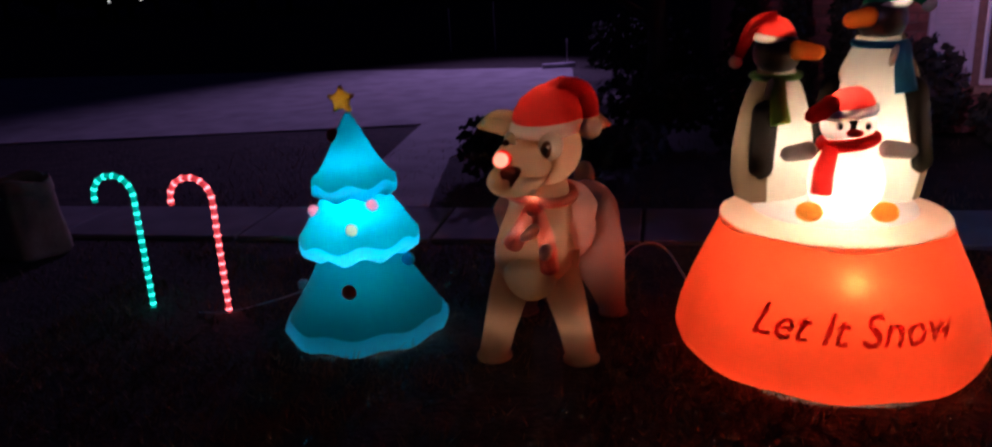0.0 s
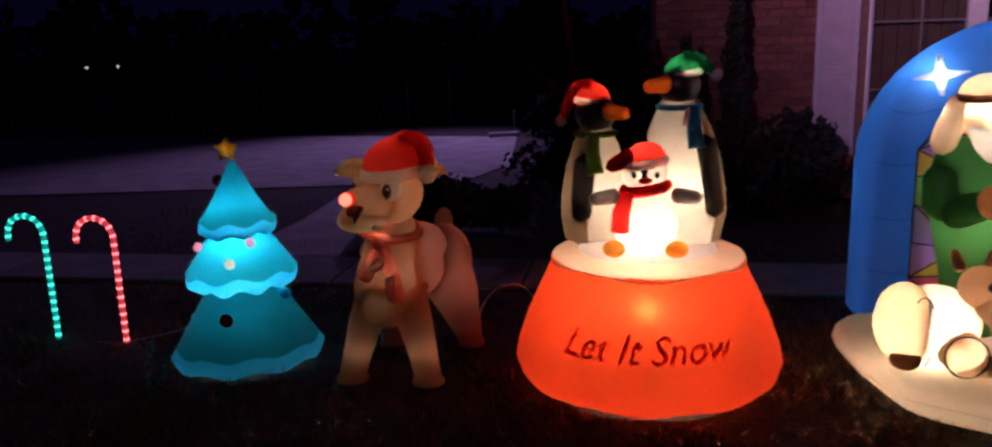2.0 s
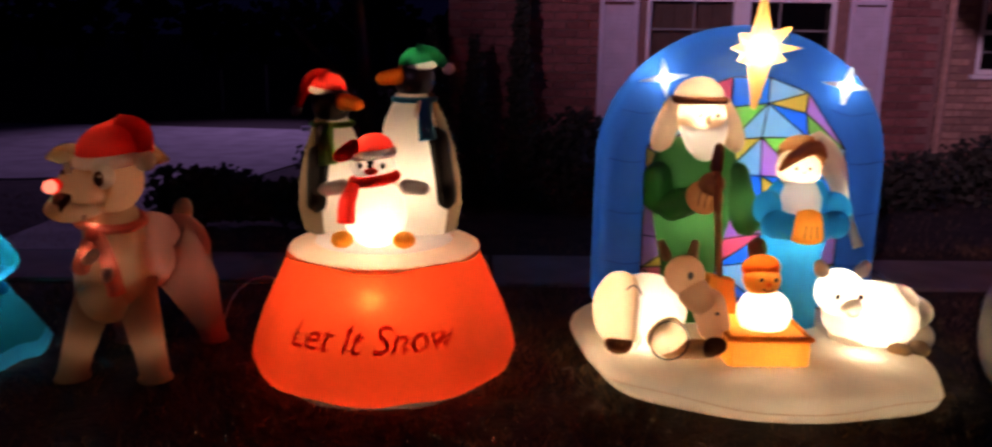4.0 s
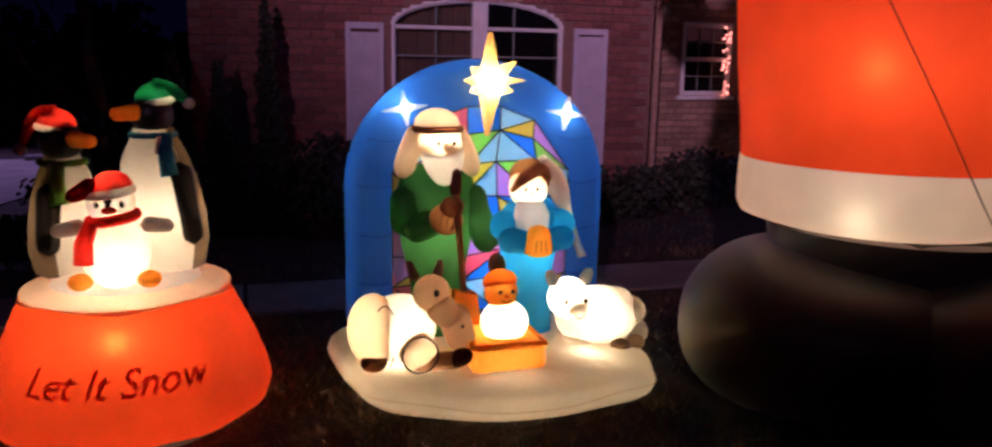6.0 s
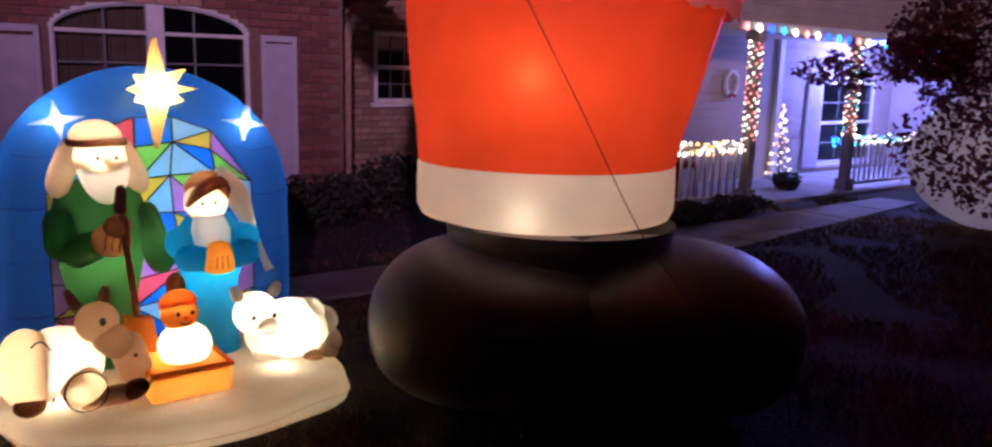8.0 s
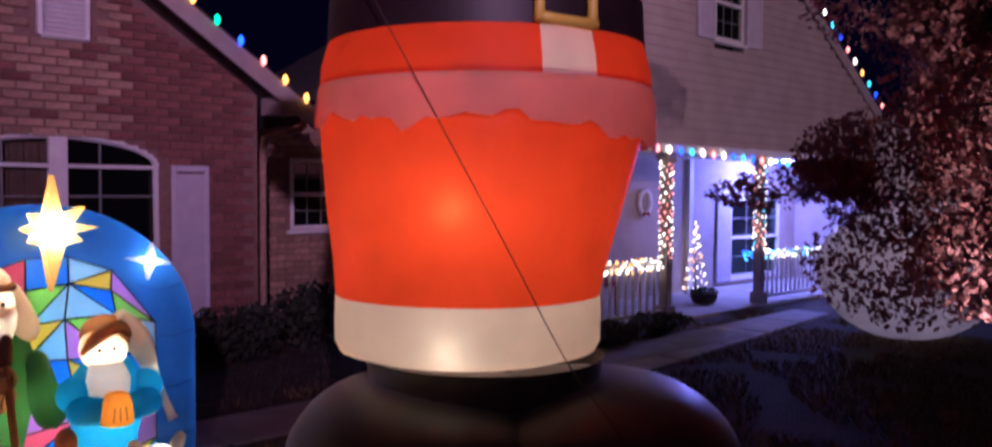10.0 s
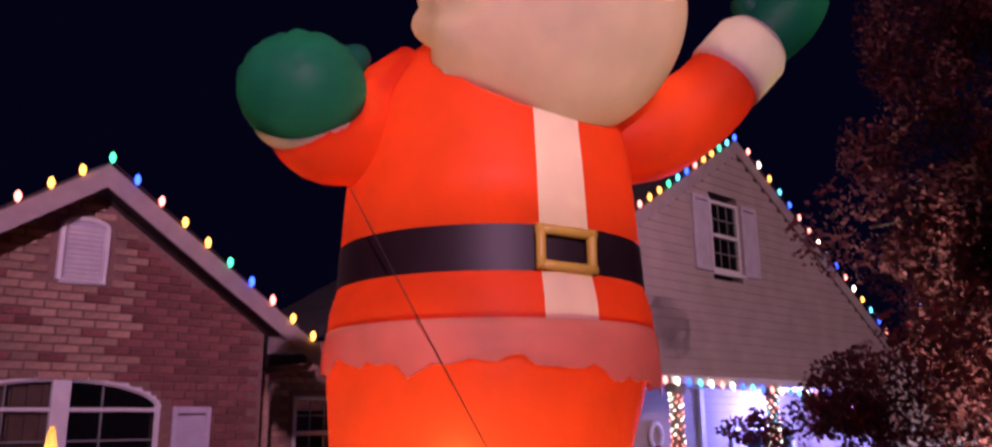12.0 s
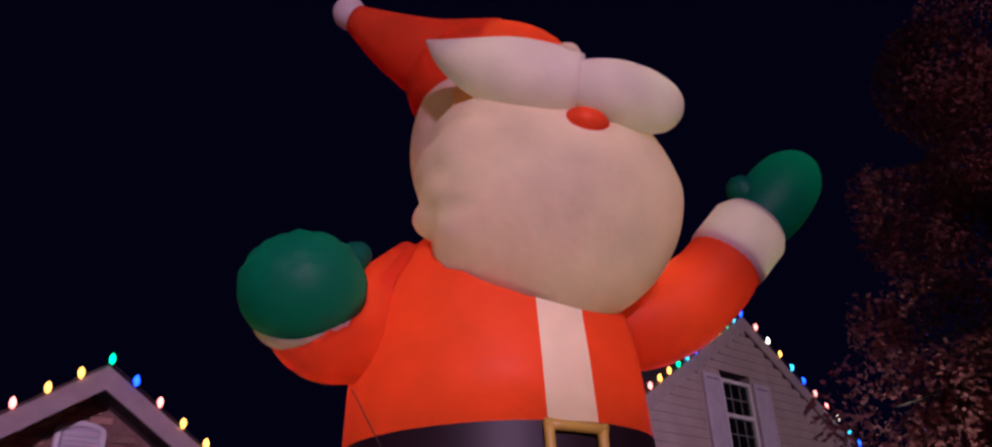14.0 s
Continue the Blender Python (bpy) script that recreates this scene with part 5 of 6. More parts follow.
for kind, spots in rest.items():
    vs, fs = [], []
    for x, y, z in spots:
        l, h, d = 0.10, 0.0325, 0.018
        b0 = len(vs)
        vs += [(x - l, y, z - h), (x + l, y, z - h), (x + l, y, z + h), (x - l, y, z + h), (x - l + 0.004, y - d, z - h + 0.004), (x + l - 0.004, y - d, z - h + 0.004), (x + l - 0.004, y - d, z + h - 0.004), (x - l + 0.004, y - d, z + h - 0.004)]
        fs += [tuple(b0 + i for i in f) for f in ((4, 5, 6, 7), (0, 1, 5, 4), (1, 2, 6, 5), (2, 3, 7, 6), (3, 0, 4, 7))]
    m = bpy.data.meshes.new("brickwork")
    m.from_pydata(vs, [], fs)
    m.materials.append(MATS[kind])
    o = new("brickwork", m)
    o.parent = house
    tagged(o, kind="stuff")

# side and rear walls, recessed brick wall with a small window
bm = bmesh.new()
box(bm, (0.95, FRONT + 0.25, 0), (1.2, 13.0, 2.45))
box(bm, (0.95, 13.0, 0), (16.0, 13.25, 2.45))
tagged(part("wall_west", bm, "brick_red"), "plain brick side and rear walls of the house", "brick wall", kind="structure")
recess = tagged(new("wall_recess"), "brick wall set back between the two gables", "brick wall", kind="structure")
bm = bmesh.new()
for lo, hi in (((5.40, 8.4, 0), (6.32, 8.6, 2.6)), ((6.98, 8.4, 0), (9.3, 8.6, 2.6)), ((6.32, 8.4, 0), (6.98, 8.6, 1.12)), ((6.32, 8.4, 1.96), (6.98, 8.6, 2.6))):
    box(bm, lo, hi)
box(bm, (5.20, FRONT + 0.25, 0), (5.40, 8.4, 2.45))
part("backing", bm, "mortar", recess)
vs, fs = [], []
for row in range(34):
    z = 0.04 + 0.075 * row
    x = 5.42 + (0.105 if row % 2 else 0)
    while x < 9.2:
        xc = x + 0.10
        if not (6.2 < xc < 7.1 and 1.06 < z < 2.02):
            l, h, d, y = 0.10, 0.0325, 0.016, 8.398
            b0 = len(vs)
            vs += [(xc - l, y, z - h), (xc + l, y, z - h), (xc + l, y, z + h), (xc - l, y, z + h), (xc - l + 0.004, y - d, z - h + 0.004), (xc + l - 0.004, y - d, z - h + 0.004), (xc + l - 0.004, y - d, z + h - 0.004), (xc - l + 0.004, y - d, z + h - 0.004)]
            fs += [tuple(b0 + i for i in f) for f in ((4, 5, 6, 7), (0, 1, 5, 4), (1, 2, 6, 5), (2, 3, 7, 6), (3, 0, 4, 7))]
        x += 0.21
m_ = bpy.data.meshes.new("brickwork")
m_.from_pydata(vs, [], fs)
m_.materials.append(MATS["brick_light"])
o_ = new("brickwork", m_)
o_.parent = recess
tagged(o_, kind="stuff")


def slab_roof(name, ridge, left, right, y0, y1, label, thick=0.16):
    """Two sloping roof slabs with white fascia boards and shingle courses."""
    roof = tagged(new(name), label, "roof", kind="structure")
    for (x0, z0) in (left, right):
        bm = bmesh.new()
        prism(bm, [(ridge[0], ridge[1]), (x0, z0), (x0, z0 - thick), (ridge[0], ridge[1] - thick)], y0 + 0.03, y1)
        part("deck", bm, "shingle", roof)
        bm = bmesh.new()
        prism(bm, [(ridge[0], ridge[1] - 0.02), (x0, z0 - 0.02), (x0, z0 - thick - 0.06), (ridge[0], ridge[1] - thick - 0.06)], y0, y0 + 0.028)
        part("fascia", bm, "trim_paint", roof)
        for k in range(9):
            f0, f1 = k / 9, (k + 1) / 9
            a = Vector((ridge[0], 0, ridge[1])).lerp(Vector((x0, 0, z0)), f0)
            b = Vector((ridge[0], 0, ridge[1])).lerp(Vector((x0, 0, z0)), f1)
            bm = bmesh.new()
            prism(bm, [(a.x, a.z + 0.006), (b.x, b.z + 0.02), (b.x, b.z + 0.004), (a.x, a.z + 0.002)], y0 + 0.03, y1)
            part("shingle", bm, "shingle", roof)
    return roof


slab_roof("roof_brick_house", (3.65, 3.88), (1.42, 2.35), (5.80, 2.41), 6.93, 12.8, "dark shingled gable roof with dull painted fascia boards")
# boxed eave return, gutter and downspout
bm = bmesh.new()
prism(bm, [(5.44, 2.33), (5.79, 2.33), (5.79, 2.40), (5.44, 2.60)], 6.95, 7.36)
tagged(part("eave_return", bm, "trim_paint"), "dull painted boxed eave return at the gable corner", "eave", kind="structure")
bm = bmesh.new()
tube(bm, curve_pts([(5.72, 7.0, 2.30), (5.70, 7.02, 2.20), (5.55, 7.2, 2.14), (5.46, 7.33, 2.05), (5.44, 7.33, 1.5), (5.44, 7.33, 0.05)]), 0.035, 0, 8)
tagged(part("downspout", bm, "brick_light", smooth=True), "brick-coloured downspout at the brick corner", "downspout", kind="structure")

# arched window
win = tagged(new("window_1"), "arched front window with white mullions and dark panes", "window", kind="structure")
bm = bmesh.new()
arc = [(3.57 - 0.84 * math.cos(a), 1.80 + 0.25 * math.sin(a)) for a in [math.pi * i / 24 for i in range(25)]]
loop_pts = [(2.73, 0.40)] + arc + [(4.41, 0.40), (2.73, 0.40)]
tube(bm, [(x, FRONT + 0.03, z) for x, z in loop_pts], 0.035, 0, 6)
part("window_frame", bm, "white_paint", win)
for lo, hi in (((3.50, FRONT + 0.0, 0.40), (3.65, FRONT + 0.08, 2.03)), ((2.75, FRONT + 0.02, 1.765), (4.39, FRONT + 0.06, 1.80))):
    bm = bmesh.new()
    box(bm, lo, hi, 0, 0.006)
    part("mullion", bm, "white_paint", win)
for x in (3.15, 3.92):
    bm = bmesh.new()
    box(bm, (x - 0.008, FRONT + 0.03, 0.40), (x + 0.008, FRONT + 0.05, 1.98))
    part("muntin", bm, "muntin_paint", win)
for z in (0.95, 1.52):
    bm = bmesh.new()
    box(bm, (2.75, FRONT + 0.03, z - 0.008), (4.39, FRONT + 0.05, z + 0.008))
    part("muntin", bm, "muntin_paint", win)
for side in (0, 1):
    bm = bmesh.new()
    pts = ([(2.74, 0.41)] + [p for p in arc if p[0] < 3.56] + [(3.56, 2.04), (3.56, 0.41)]) if side == 0 else ([(3.58, 0.41), (3.58, 2.04)] + [p for p in arc if p[0] > 3.58] + [(4.40, 0.41)])
    prism(bm, pts, FRONT + 0.055, FRONT + 0.063)
    part("pane", bm, "window_glass", win)
bm = bmesh.new()
for k in range(14):
    box(bm, (2.76 + 0.058 * k, FRONT + 0.12 + 0.02 * (k % 2), 0.40), (2.815 + 0.058 * k, FRONT + 0.14 + 0.02 * (k % 2), 2.0))
part("curtain", bm, "curtain", win)
bm = bmesh.new()
box(bm, (2.66, FRONT - 0.07, 0.32), (4.48, FRONT + 0.05, 0.385), 0, 0.01)
part("window_sill", bm, "brick_light", win)


def shutter(x0, x1, z0, z1, y, name="shutter"):
    ob = thing(name, ((x0 + x1) / 2, y, z0), "pale painted louvred shutter beside a window", "shutter", "window shutters")
    for lo, hi in (((x0, y - 0.035, z0), (x0 + 0.045, y, z1)), ((x1 - 0.045, y - 0.035, z0), (x1, y, z1)), ((x0 + 0.045, y - 0.035, z0), (x1 - 0.045, y, z0 + 0.06)), ((x0 + 0.045, y - 0.035, z1 - 0.06), (x1 - 0.045, y, z1))):
        bm = bmesh.new()
        box(bm, lo, hi, 0, 0.004)
        part("stile", bm, "shutter_paint", ob)
    n = int((z1 - z0 - 0.12) / 0.042)
    for k in range(n):
        z = z0 + 0.06 + 0.042 * (k + 0.5)
        bm = bmesh.new()
        box(bm, (x0 + 0.045, y - 0.026, z - 0.023), (x1 - 0.045, y - 0.020, z + 0.023), 0, 0, Matrix.Rotation(radians(14), 3, "X"))
        part("slat", bm, "shutter_paint", ob)
    return ob


shutter(2.29, 2.64, 0.40, 1.81, FRONT - 0.022)
shutter(4.52, 4.88, 0.37, 1.81, FRONT - 0.022)

# gable vent
vent = tagged(new("gable_vent"), "white arched louvred vent in the brick gable", "vent", kind="structure")
va = [(3.63 - 0.185 * math.cos(a), 3.37 + 0.07 * math.sin(a)) for a in [math.pi * i / 10 for i in range(11)]]
bm = bmesh.new()
tube(bm, [(x, FRONT - 0.02, z) for x, z in [(3.445, 2.88)] + va + [(3.815, 2.88), (3.445, 2.88)]], 0.032, 0, 6)
part("frame", bm, "white_paint", vent)
bm = bmesh.new()
prism(bm, [(3.45, 2.88)] + va + [(3.81, 2.88)], FRONT - 0.012, FRONT + 0.0)
part("backing", bm, "shutter_paint", vent)
for k in range(11):
    z = 2.925 + 0.043 * k
    bm = bmesh.new()
    box(bm, (3.485, FRONT - 0.035, z - 0.014), (3.775, FRONT - 0.022, z + 0.014), 0, 0, Matrix.Rotation(radians(28), 3, "X"))
    part("slat", bm, "white_paint", vent)


def sash_window(name, x0, x1, z0, z1, y, label):
    w = tagged(new(name), label, "window", kind="structure")
    t = 0.05
    zm = (z0 + z1) / 2
    for lo, hi in (((x0, y - 0.04, z0), (x0 + t, y + 0.03, z1)), ((x1 - t, y - 0.04, z0), (x1, y + 0.03, z1)), ((x0 + t, y - 0.04, z0), (x1 - t, y + 0.03, z0 + t)), ((x0 + t, y - 0.04, z1 - t), (x1 - t, y + 0.03, z1)), ((x0 + t, y - 0.05, zm - 0.025), (x1 - t, y + 0.02, zm + 0.025))):
        bm = bmesh.new()
        box(bm, lo, hi, 0, 0.005)
        part("window_frame", bm, "white_paint", w)
    for a, b in ((z0 + t, zm - 0.025), (zm + 0.025, z1 - t)):
        bm = bmesh.new()
        box(bm, (x0 + t, y + 0.0, a), (x1 - t, y + 0.008, b))
        part("pane", bm, "window_glass", w)
        for f in (1 / 3, 2 / 3):
            xx = x0 + t + (x1 - x0 - 2 * t) * f
            bm = bmesh.new()
            box(bm, (xx - 0.008, y - 0.012, a), (xx + 0.008, y - 0.001, b))
            part("muntin", bm, "muntin_paint", w)
        bm = bmesh.new()
        box(bm, (x0 + t, y - 0.014, (a + b) / 2 - 0.008), (x1 - t, y - 0.003, (a + b) / 2 + 0.008))
        part("muntin", bm, "muntin_paint", w)
    bm = bmesh.new()
    box(bm, (x0 - 0.05, y - 0.08, z0 - 0.05), (x1 + 0.05, y + 0.02, z0 - 0.003), 0, 0.006)
    part("window_sill", bm, "white_paint", w)
    return w


sash_window("window_2", 6.32, 6.98, 1.12, 1.96, 8.43, "small white sash window in the set-back brick wall")

# ---------------------------------------------------------------- porch gable
PF = 5.75
gable = tagged(new("wall_porch_gable"), "pale siding gable wall above the porch", "siding wall", kind="structure")


def gable_half(z):
    return max(0.0, (5.42 - z) / 0.60)


for k in range(28):
    z0 = 2.15 + 0.12 * k
    z1 = z0 + 0.118
    lo, hi = max(7.75, 11.72 - gable_half(z1)), min(15.9, 11.72 + gable_half(z1))
    spans = [(lo, hi)]
    if z1 > 3.56 and z0 < 4.58:
        spans = [(lo, 10.98), (11.68, hi)]
    bm = bmesh.new()
    for a, b in spans:
        if b - a > 0.02:
            vs = [bm.verts.new(p) for p in ((a, PF - 0.022, z0), (b, PF - 0.022, z0), (b, PF - 0.014, z1), (a, PF - 0.014, z1), (a, PF + 0.15, z0), (b, PF + 0.15, z0), (b, PF + 0.15, z1), (a, PF + 0.15, z1))]
            for f in ((0, 1, 2, 3), (5, 4, 7, 6), (1, 5, 6, 2), (4, 0, 3, 7), (3, 2, 6, 7), (4, 5, 1, 0)):
                bm.faces.new([vs[i] for i in f])
    if bm.verts:
        part("siding_board", bm, "siding", gable)
    else:
        bm.free()
sash_window("window_3", 10.98, 11.68, 3.58, 4.57, PF + 0.02, "dark sash window in the siding gable")
shutter(10.56, 10.95, 3.56, 4.58, PF - 0.024)
shutter(11.71, 12.10, 3.56, 4.58, PF - 0.024)
slab_roof("roof_porch_house", (11.72, 5.57), (7.45, 2.98), (16.00, 2.98), 5.69, 12.8, "dark shingled gable roof over the porch")
bm = bmesh.new()
box(bm, (7.6, 5.60, 2.06), (16.0, 5.78, 2.17), 0, 0.008)
tagged(part("trim", bm, "white_paint"), "white beam along the porch eave", "beam", kind="structure")
bm = bmesh.new()
box(bm, (7.75, 5.80, 2.10), (16.0, 8.4, 2.15))
tagged(part("ceiling", bm, "white_paint"), "white boarded porch ceiling", "ceiling", kind="structure")
bm = bmesh.new()
box(bm, (7.7, 5.55, -0.05), (16.0, 8.4, 0.04), 0, 0.01)
tagged(part("floor", bm, "concrete"), "pale concrete porch floor", "porch floor", kind="structure")
back = tagged(new("wall_porch_back"), "pale siding wall at the back of the porch", "siding wall", kind="structure")
for k in range(18):
    z0 = 0.04 + 0.115 * k
    bm = bmesh.new()
    spans = [(9.3, 13.75), (15.35, 16.0)] if 0.14 < z0 + 0.06 < 1.50 else [(9.3, 16.0)]
    for a, b in spans:
        vs = [bm.verts.new(p) for p in ((a, 7.18, z0), (b, 7.18, z0), (b, 7.196, z0 + 0.113), (a, 7.196, z0 + 0.113), (a, 7.35, z0), (b, 7.35, z0), (b, 7.35, z0 + 0.113), (a, 7.35, z0 + 0.113))]
        for f in ((0, 1, 2, 3), (5, 4, 7, 6), (1, 5, 6, 2), (4, 0, 3, 7), (3, 2, 6, 7), (4, 5, 1, 0)):
            bm.faces.new([vs[i] for i in f])
    part("siding_board", bm, "siding", back)
bm = bmesh.new()
box(bm, (12.50, 7.13, 0.04), (12.62, 7.20, 2.10), 0, 0.006)
part("corner_board", bm, "white_paint", back)
bm = bmesh.new()
box(bm, (9.1, 7.2, 0), (9.3, 8.6, 2.6))
box(bm, (15.9, 5.9, 0), (16.1, 13.0, 3.1))
tagged(part("wall_east", bm, "siding"), "pale siding side walls of the porch house", "siding wall", kind="structure")
sash_window("window_4", 13.75, 15.35, 0.16, 1.50, 7.22, "white porch window lit blue from the porch lamp")
shutter(13.32, 13.72, 0.12, 1.52, 7.172)


def porch_post(x):
    ob = thing("porch_post", (x, PF - 0.05, 0.04), "square white porch post wrapped in lights", "post", "porch posts")
    for name, lo, hi in (("shaft", (x - 0.06, PF - 0.11, 0.04), (x + 0.06, PF + 0.01, 2.06)), ("foot", (x - 0.09, PF - 0.14, 0.04), (x + 0.09, PF + 0.04, 0.20)), ("cap", (x - 0.09, PF - 0.14, 1.96), (x + 0.09, PF + 0.04, 2.06))):
        bm = bmesh.new()
        box(bm, lo, hi, 0, 0.008)
        part(name, bm, "trim_paint", ob)


for x in (7.82, 9.94, 12.12, 15.5):
    porch_post(x)


def railing(x0, x1):
    ob = thing("porch_railing", ((x0 + x1) / 2, PF - 0.05, 0.04), "white porch railing with thin balusters and lights", "railing", "porch railings")
    for z in (0.70, 0.10):
        bm = bmesh.new()
        box(bm, (x0, PF - 0.08, z), (x1, PF - 0.03, z + 0.045), 0, 0.006)
        part("rail", bm, "white_paint", ob)
    n = int((x1 - x0) / 0.13)
    for k in range(1, n):
        x = x0 + (x1 - x0) * k / n
        bm = bmesh.new()
        box(bm, (x - 0.013, PF - 0.068, 0.145), (x + 0.013, PF - 0.042, 0.70))
        part("baluster", bm, "white_paint", ob)
    for x in (x0 + 0.02, x1 - 0.02):
        bm = bmesh.new()
        box(bm, (x - 0.013, PF - 0.068, 0.0), (x + 0.013, PF - 0.042, 0.10))
        part("foot", bm, "white_paint", ob)


railing(7.92, 9.85)
railing(12.22, 14.3)
# red seat and a dark box on the porch behind the rail
bm = bmesh.new()
box(bm, (9.35, 6.25, 0.40), (9.75, 6.6, 0.47), 0, 0.02)
box(bm, (9.35, 6.56, 0.47), (9.75, 6.62, 0.85), 0, 0.02)
for x in (9.38, 9.72):
    for y in (6.28, 6.58):
        box(bm, (x - 0.02, y - 0.02, 0.04), (x + 0.02, y + 0.02, 0.40))
tagged(part("porch_chair", bm, "ink_red"), "small dark red chair on the porch", "chair")


# wreath on the porch wall and a dark planter on the porch floor
ob = thing("wreath", (11.4, 7.17, 1.43), "pale oval wreath hanging on the porch wall", "wreath")
bm = bmesh.new()
tube(bm, [(11.4 + 0.13 * math.cos(a), 7.15, 1.43 + 0.17 * math.sin(a)) for a in [math.tau * i / 28 for i in range(29)]], [0.036 + 0.008 * math.sin(2.7 * i) for i in range(29)], 0, 8)
part("ring", bm, "white_paint", ob, smooth=True)
bm = bmesh.new()
for sx in (-1, 1):
    blob(bm, (11.4 + 0.045 * sx, 7.115, 1.265), (0.045, 0.02, 0.03), 0, (0, 20 * sx, 0), 12, 8)
part("bow", bm, "ink_red", ob, smooth=True)
ob = thing("planter", (11.45, 6.15, 0.04), "low dark planter with sparse foliage on the porch floor", "planter")
bm = bmesh.new()
lathe(bm, [(0.12, 0.04), (0.16, 0.07), (0.19, 0.15), (0.20, 0.17), (0.18, 0.175), (0.17, 0.15), (0.02, 0.14)], (11.45, 6.15), 0, 24)
part("bowl", bm, "bark", ob, smooth=True)
bm = bmesh.new()
leaves(bm, random.Random(4), (11.45, 6.15, 0.2), (0.2, 0.18, 0.08), 260, 0.05)
part("foliage", bm, "shrub_leaf", ob)


# ---------------------------------------------------------------- strings of lights
def roof_bulbs(pts, tones, name, label):
    ob = thing(name, pts[0], label, "string lights")
    bm = bmesh.new()
    tube(bm, [(x, y, z - 0.035) for x, y, z in pts], 0.006, 0, 5)
    part("wire", bm, "cord", ob)
    data = {}
    for k, p in enumerate(pts):
        tone = tones[k % len(tones)]
        if tone not in data:
            b = bmesh.new()
            lathe(b, [(0.010, -0.045), (0.022, -0.028), (0.029, 0.0), (0.022, 0.03), (0.005, 0.05)], (0, 0), 0, 10)
            m = bpy.data.meshes.new("bulb")
            b.to_mesh(m)
            b.free()
            m.materials.append(MATS[tone])
            m.polygons.foreach_set("use_smooth", [True] * len(m.polygons))
            data[tone] = m
        o = new("bulb", data[tone])
        o.location = p
        put_under(o, ob)
    return ob


pts = [(3.66 + 0.226 * k, 6.91, 3.92 - 0.159 * k) for k in range(10)]
roof_bulbs(pts, ["bulb_green", "bulb_blue", "bulb_pink", "bulb_amber", "bulb_amber", "bulb_green", "bulb_blue", "bulb_pink", "bulb_amber", "bulb_amber"], "roof_lights", "large coloured bulbs along the brick gable roof edge")
pts = [(3.66 - 0.23 * k, 6.91, 3.92 - 0.156 * k) for k in range(1, 9)]
roof_bulbs(pts, ["bulb_amber", "bulb_amber", "bulb_pink", "bulb_amber"], "roof_lights", "large warm bulbs along the brick gable roof edge")
pts = [(11.66 - 0.205 * k, 5.675, 5.58 - 0.124 * k) for k in range(0, 20)]
roof_bulbs(pts, ["bulb_blue", "bulb_cyan", "bulb_green", "bulb_amber", "bulb_amber", "bulb_pink", "bulb_blue", "bulb_cyan", "bulb_green", "bulb_amber", "bulb_amber", "bulb_pink"], "roof_lights", "coloured bulbs up the porch gable roof edge")
pts = [(12.0 + 0.265 * k, 5.675, 5.44 - 0.1575 * k) for k in range(0, 16)]
roof_bulbs(pts, ["bulb_pink", "bulb_white", "bulb_amber", "bulb_cyan", "bulb_blue", "bulb_pink", "bulb_pink", "bulb_white", "bulb_cyan", "bulb_blue"], "roof_lights", "coloured bulbs down the porch gable roof edge")
pts = [(9.58 + 0.235 * k, 5.57, 2.10 - 0.008 * k) for k in range(0, 22)]
roof_bulbs(pts, ["bulb_pink", "bulb_white", "bulb_blue", "bulb_cyan", "bulb_white", "bulb_pink", "bulb_white", "bulb_blue", "bulb_cyan", "bulb_blue"], "eave_lights", "coloured bulbs along the porch eave")


def mini_lights(name, label, spots, tones):
    """Small bulbs wound round a thing: one mesh a colour."""
    ob = thing(name, spots[0], label, "string lights")
    R = random.Random(len(spots))
    groups = {t: [] for t in tones}
    for p in spots:
        groups[R.choice(tones)].append(p)
    for t, ps in groups.items():
        bm = bmesh.new()
        for p in ps:
            r = R.uniform(0.010, 0.017)
            g = bmesh.ops.create_icosphere(bm, subdivisions=1, radius=r)
            bmesh.ops.translate(bm, verts=g["verts"], vec=p)
        o = part("bulb_cluster", bm, t, ob)
        tagged(o, kind="stuff")
    return ob


R_ = random.Random(9)


def wound(x, y, z0, z1, r, n):
    return [(x + r * math.cos(2.4 * k), y + r * math.sin(2.4 * k) * 0.9, z0 + (z1 - z0) * k / n + R_.uniform(-0.02, 0.02)) for k in range(n)]


mini_lights("post_lights", "white mini lights wound round a porch post", wound(9.94, PF - 0.05, 0.78, 2.05, 0.085, 105), ["bulb_white", "bulb_white", "bulb_pink"])
mini_lights("post_lights", "white and blue mini lights wound round a porch post", wound(12.12, PF - 0.05, 0.78, 1.95, 0.088, 105), ["bulb_white", "bulb_cyan", "bulb_pink", "bulb_white"])
mini_lights("rail_lights", "white mini lights heaped along the porch rail", [(7.95 + 1.88 * k / 170, PF - 0.06 + R_.uniform(-0.06, 0.05), 0.72 + R_.uniform(-0.09, 0.07)) for k in range(170)], ["bulb_white", "bulb_white", "bulb_amber"])
mini_lights("rail_lights", "white and blue mini lights heaped along the porch rail", [(12.25 + 1.9 * k / 120, PF - 0.06 + R_.uniform(-0.05, 0.05), 0.72 + R_.uniform(-0.06, 0.06)) for k in range(120)], ["bulb_white", "bulb_cyan", "bulb_white"])
mini_lights("window_lights", "blue mini lights along the porch window sill", [(13.95 + 0.9 * R_.random(), 7.05 + R_.uniform(-0.03, 0.03), 0.45 + 0.16 * R_.random()) for k in range(70)], ["bulb_cyan", "bulb_blue"])
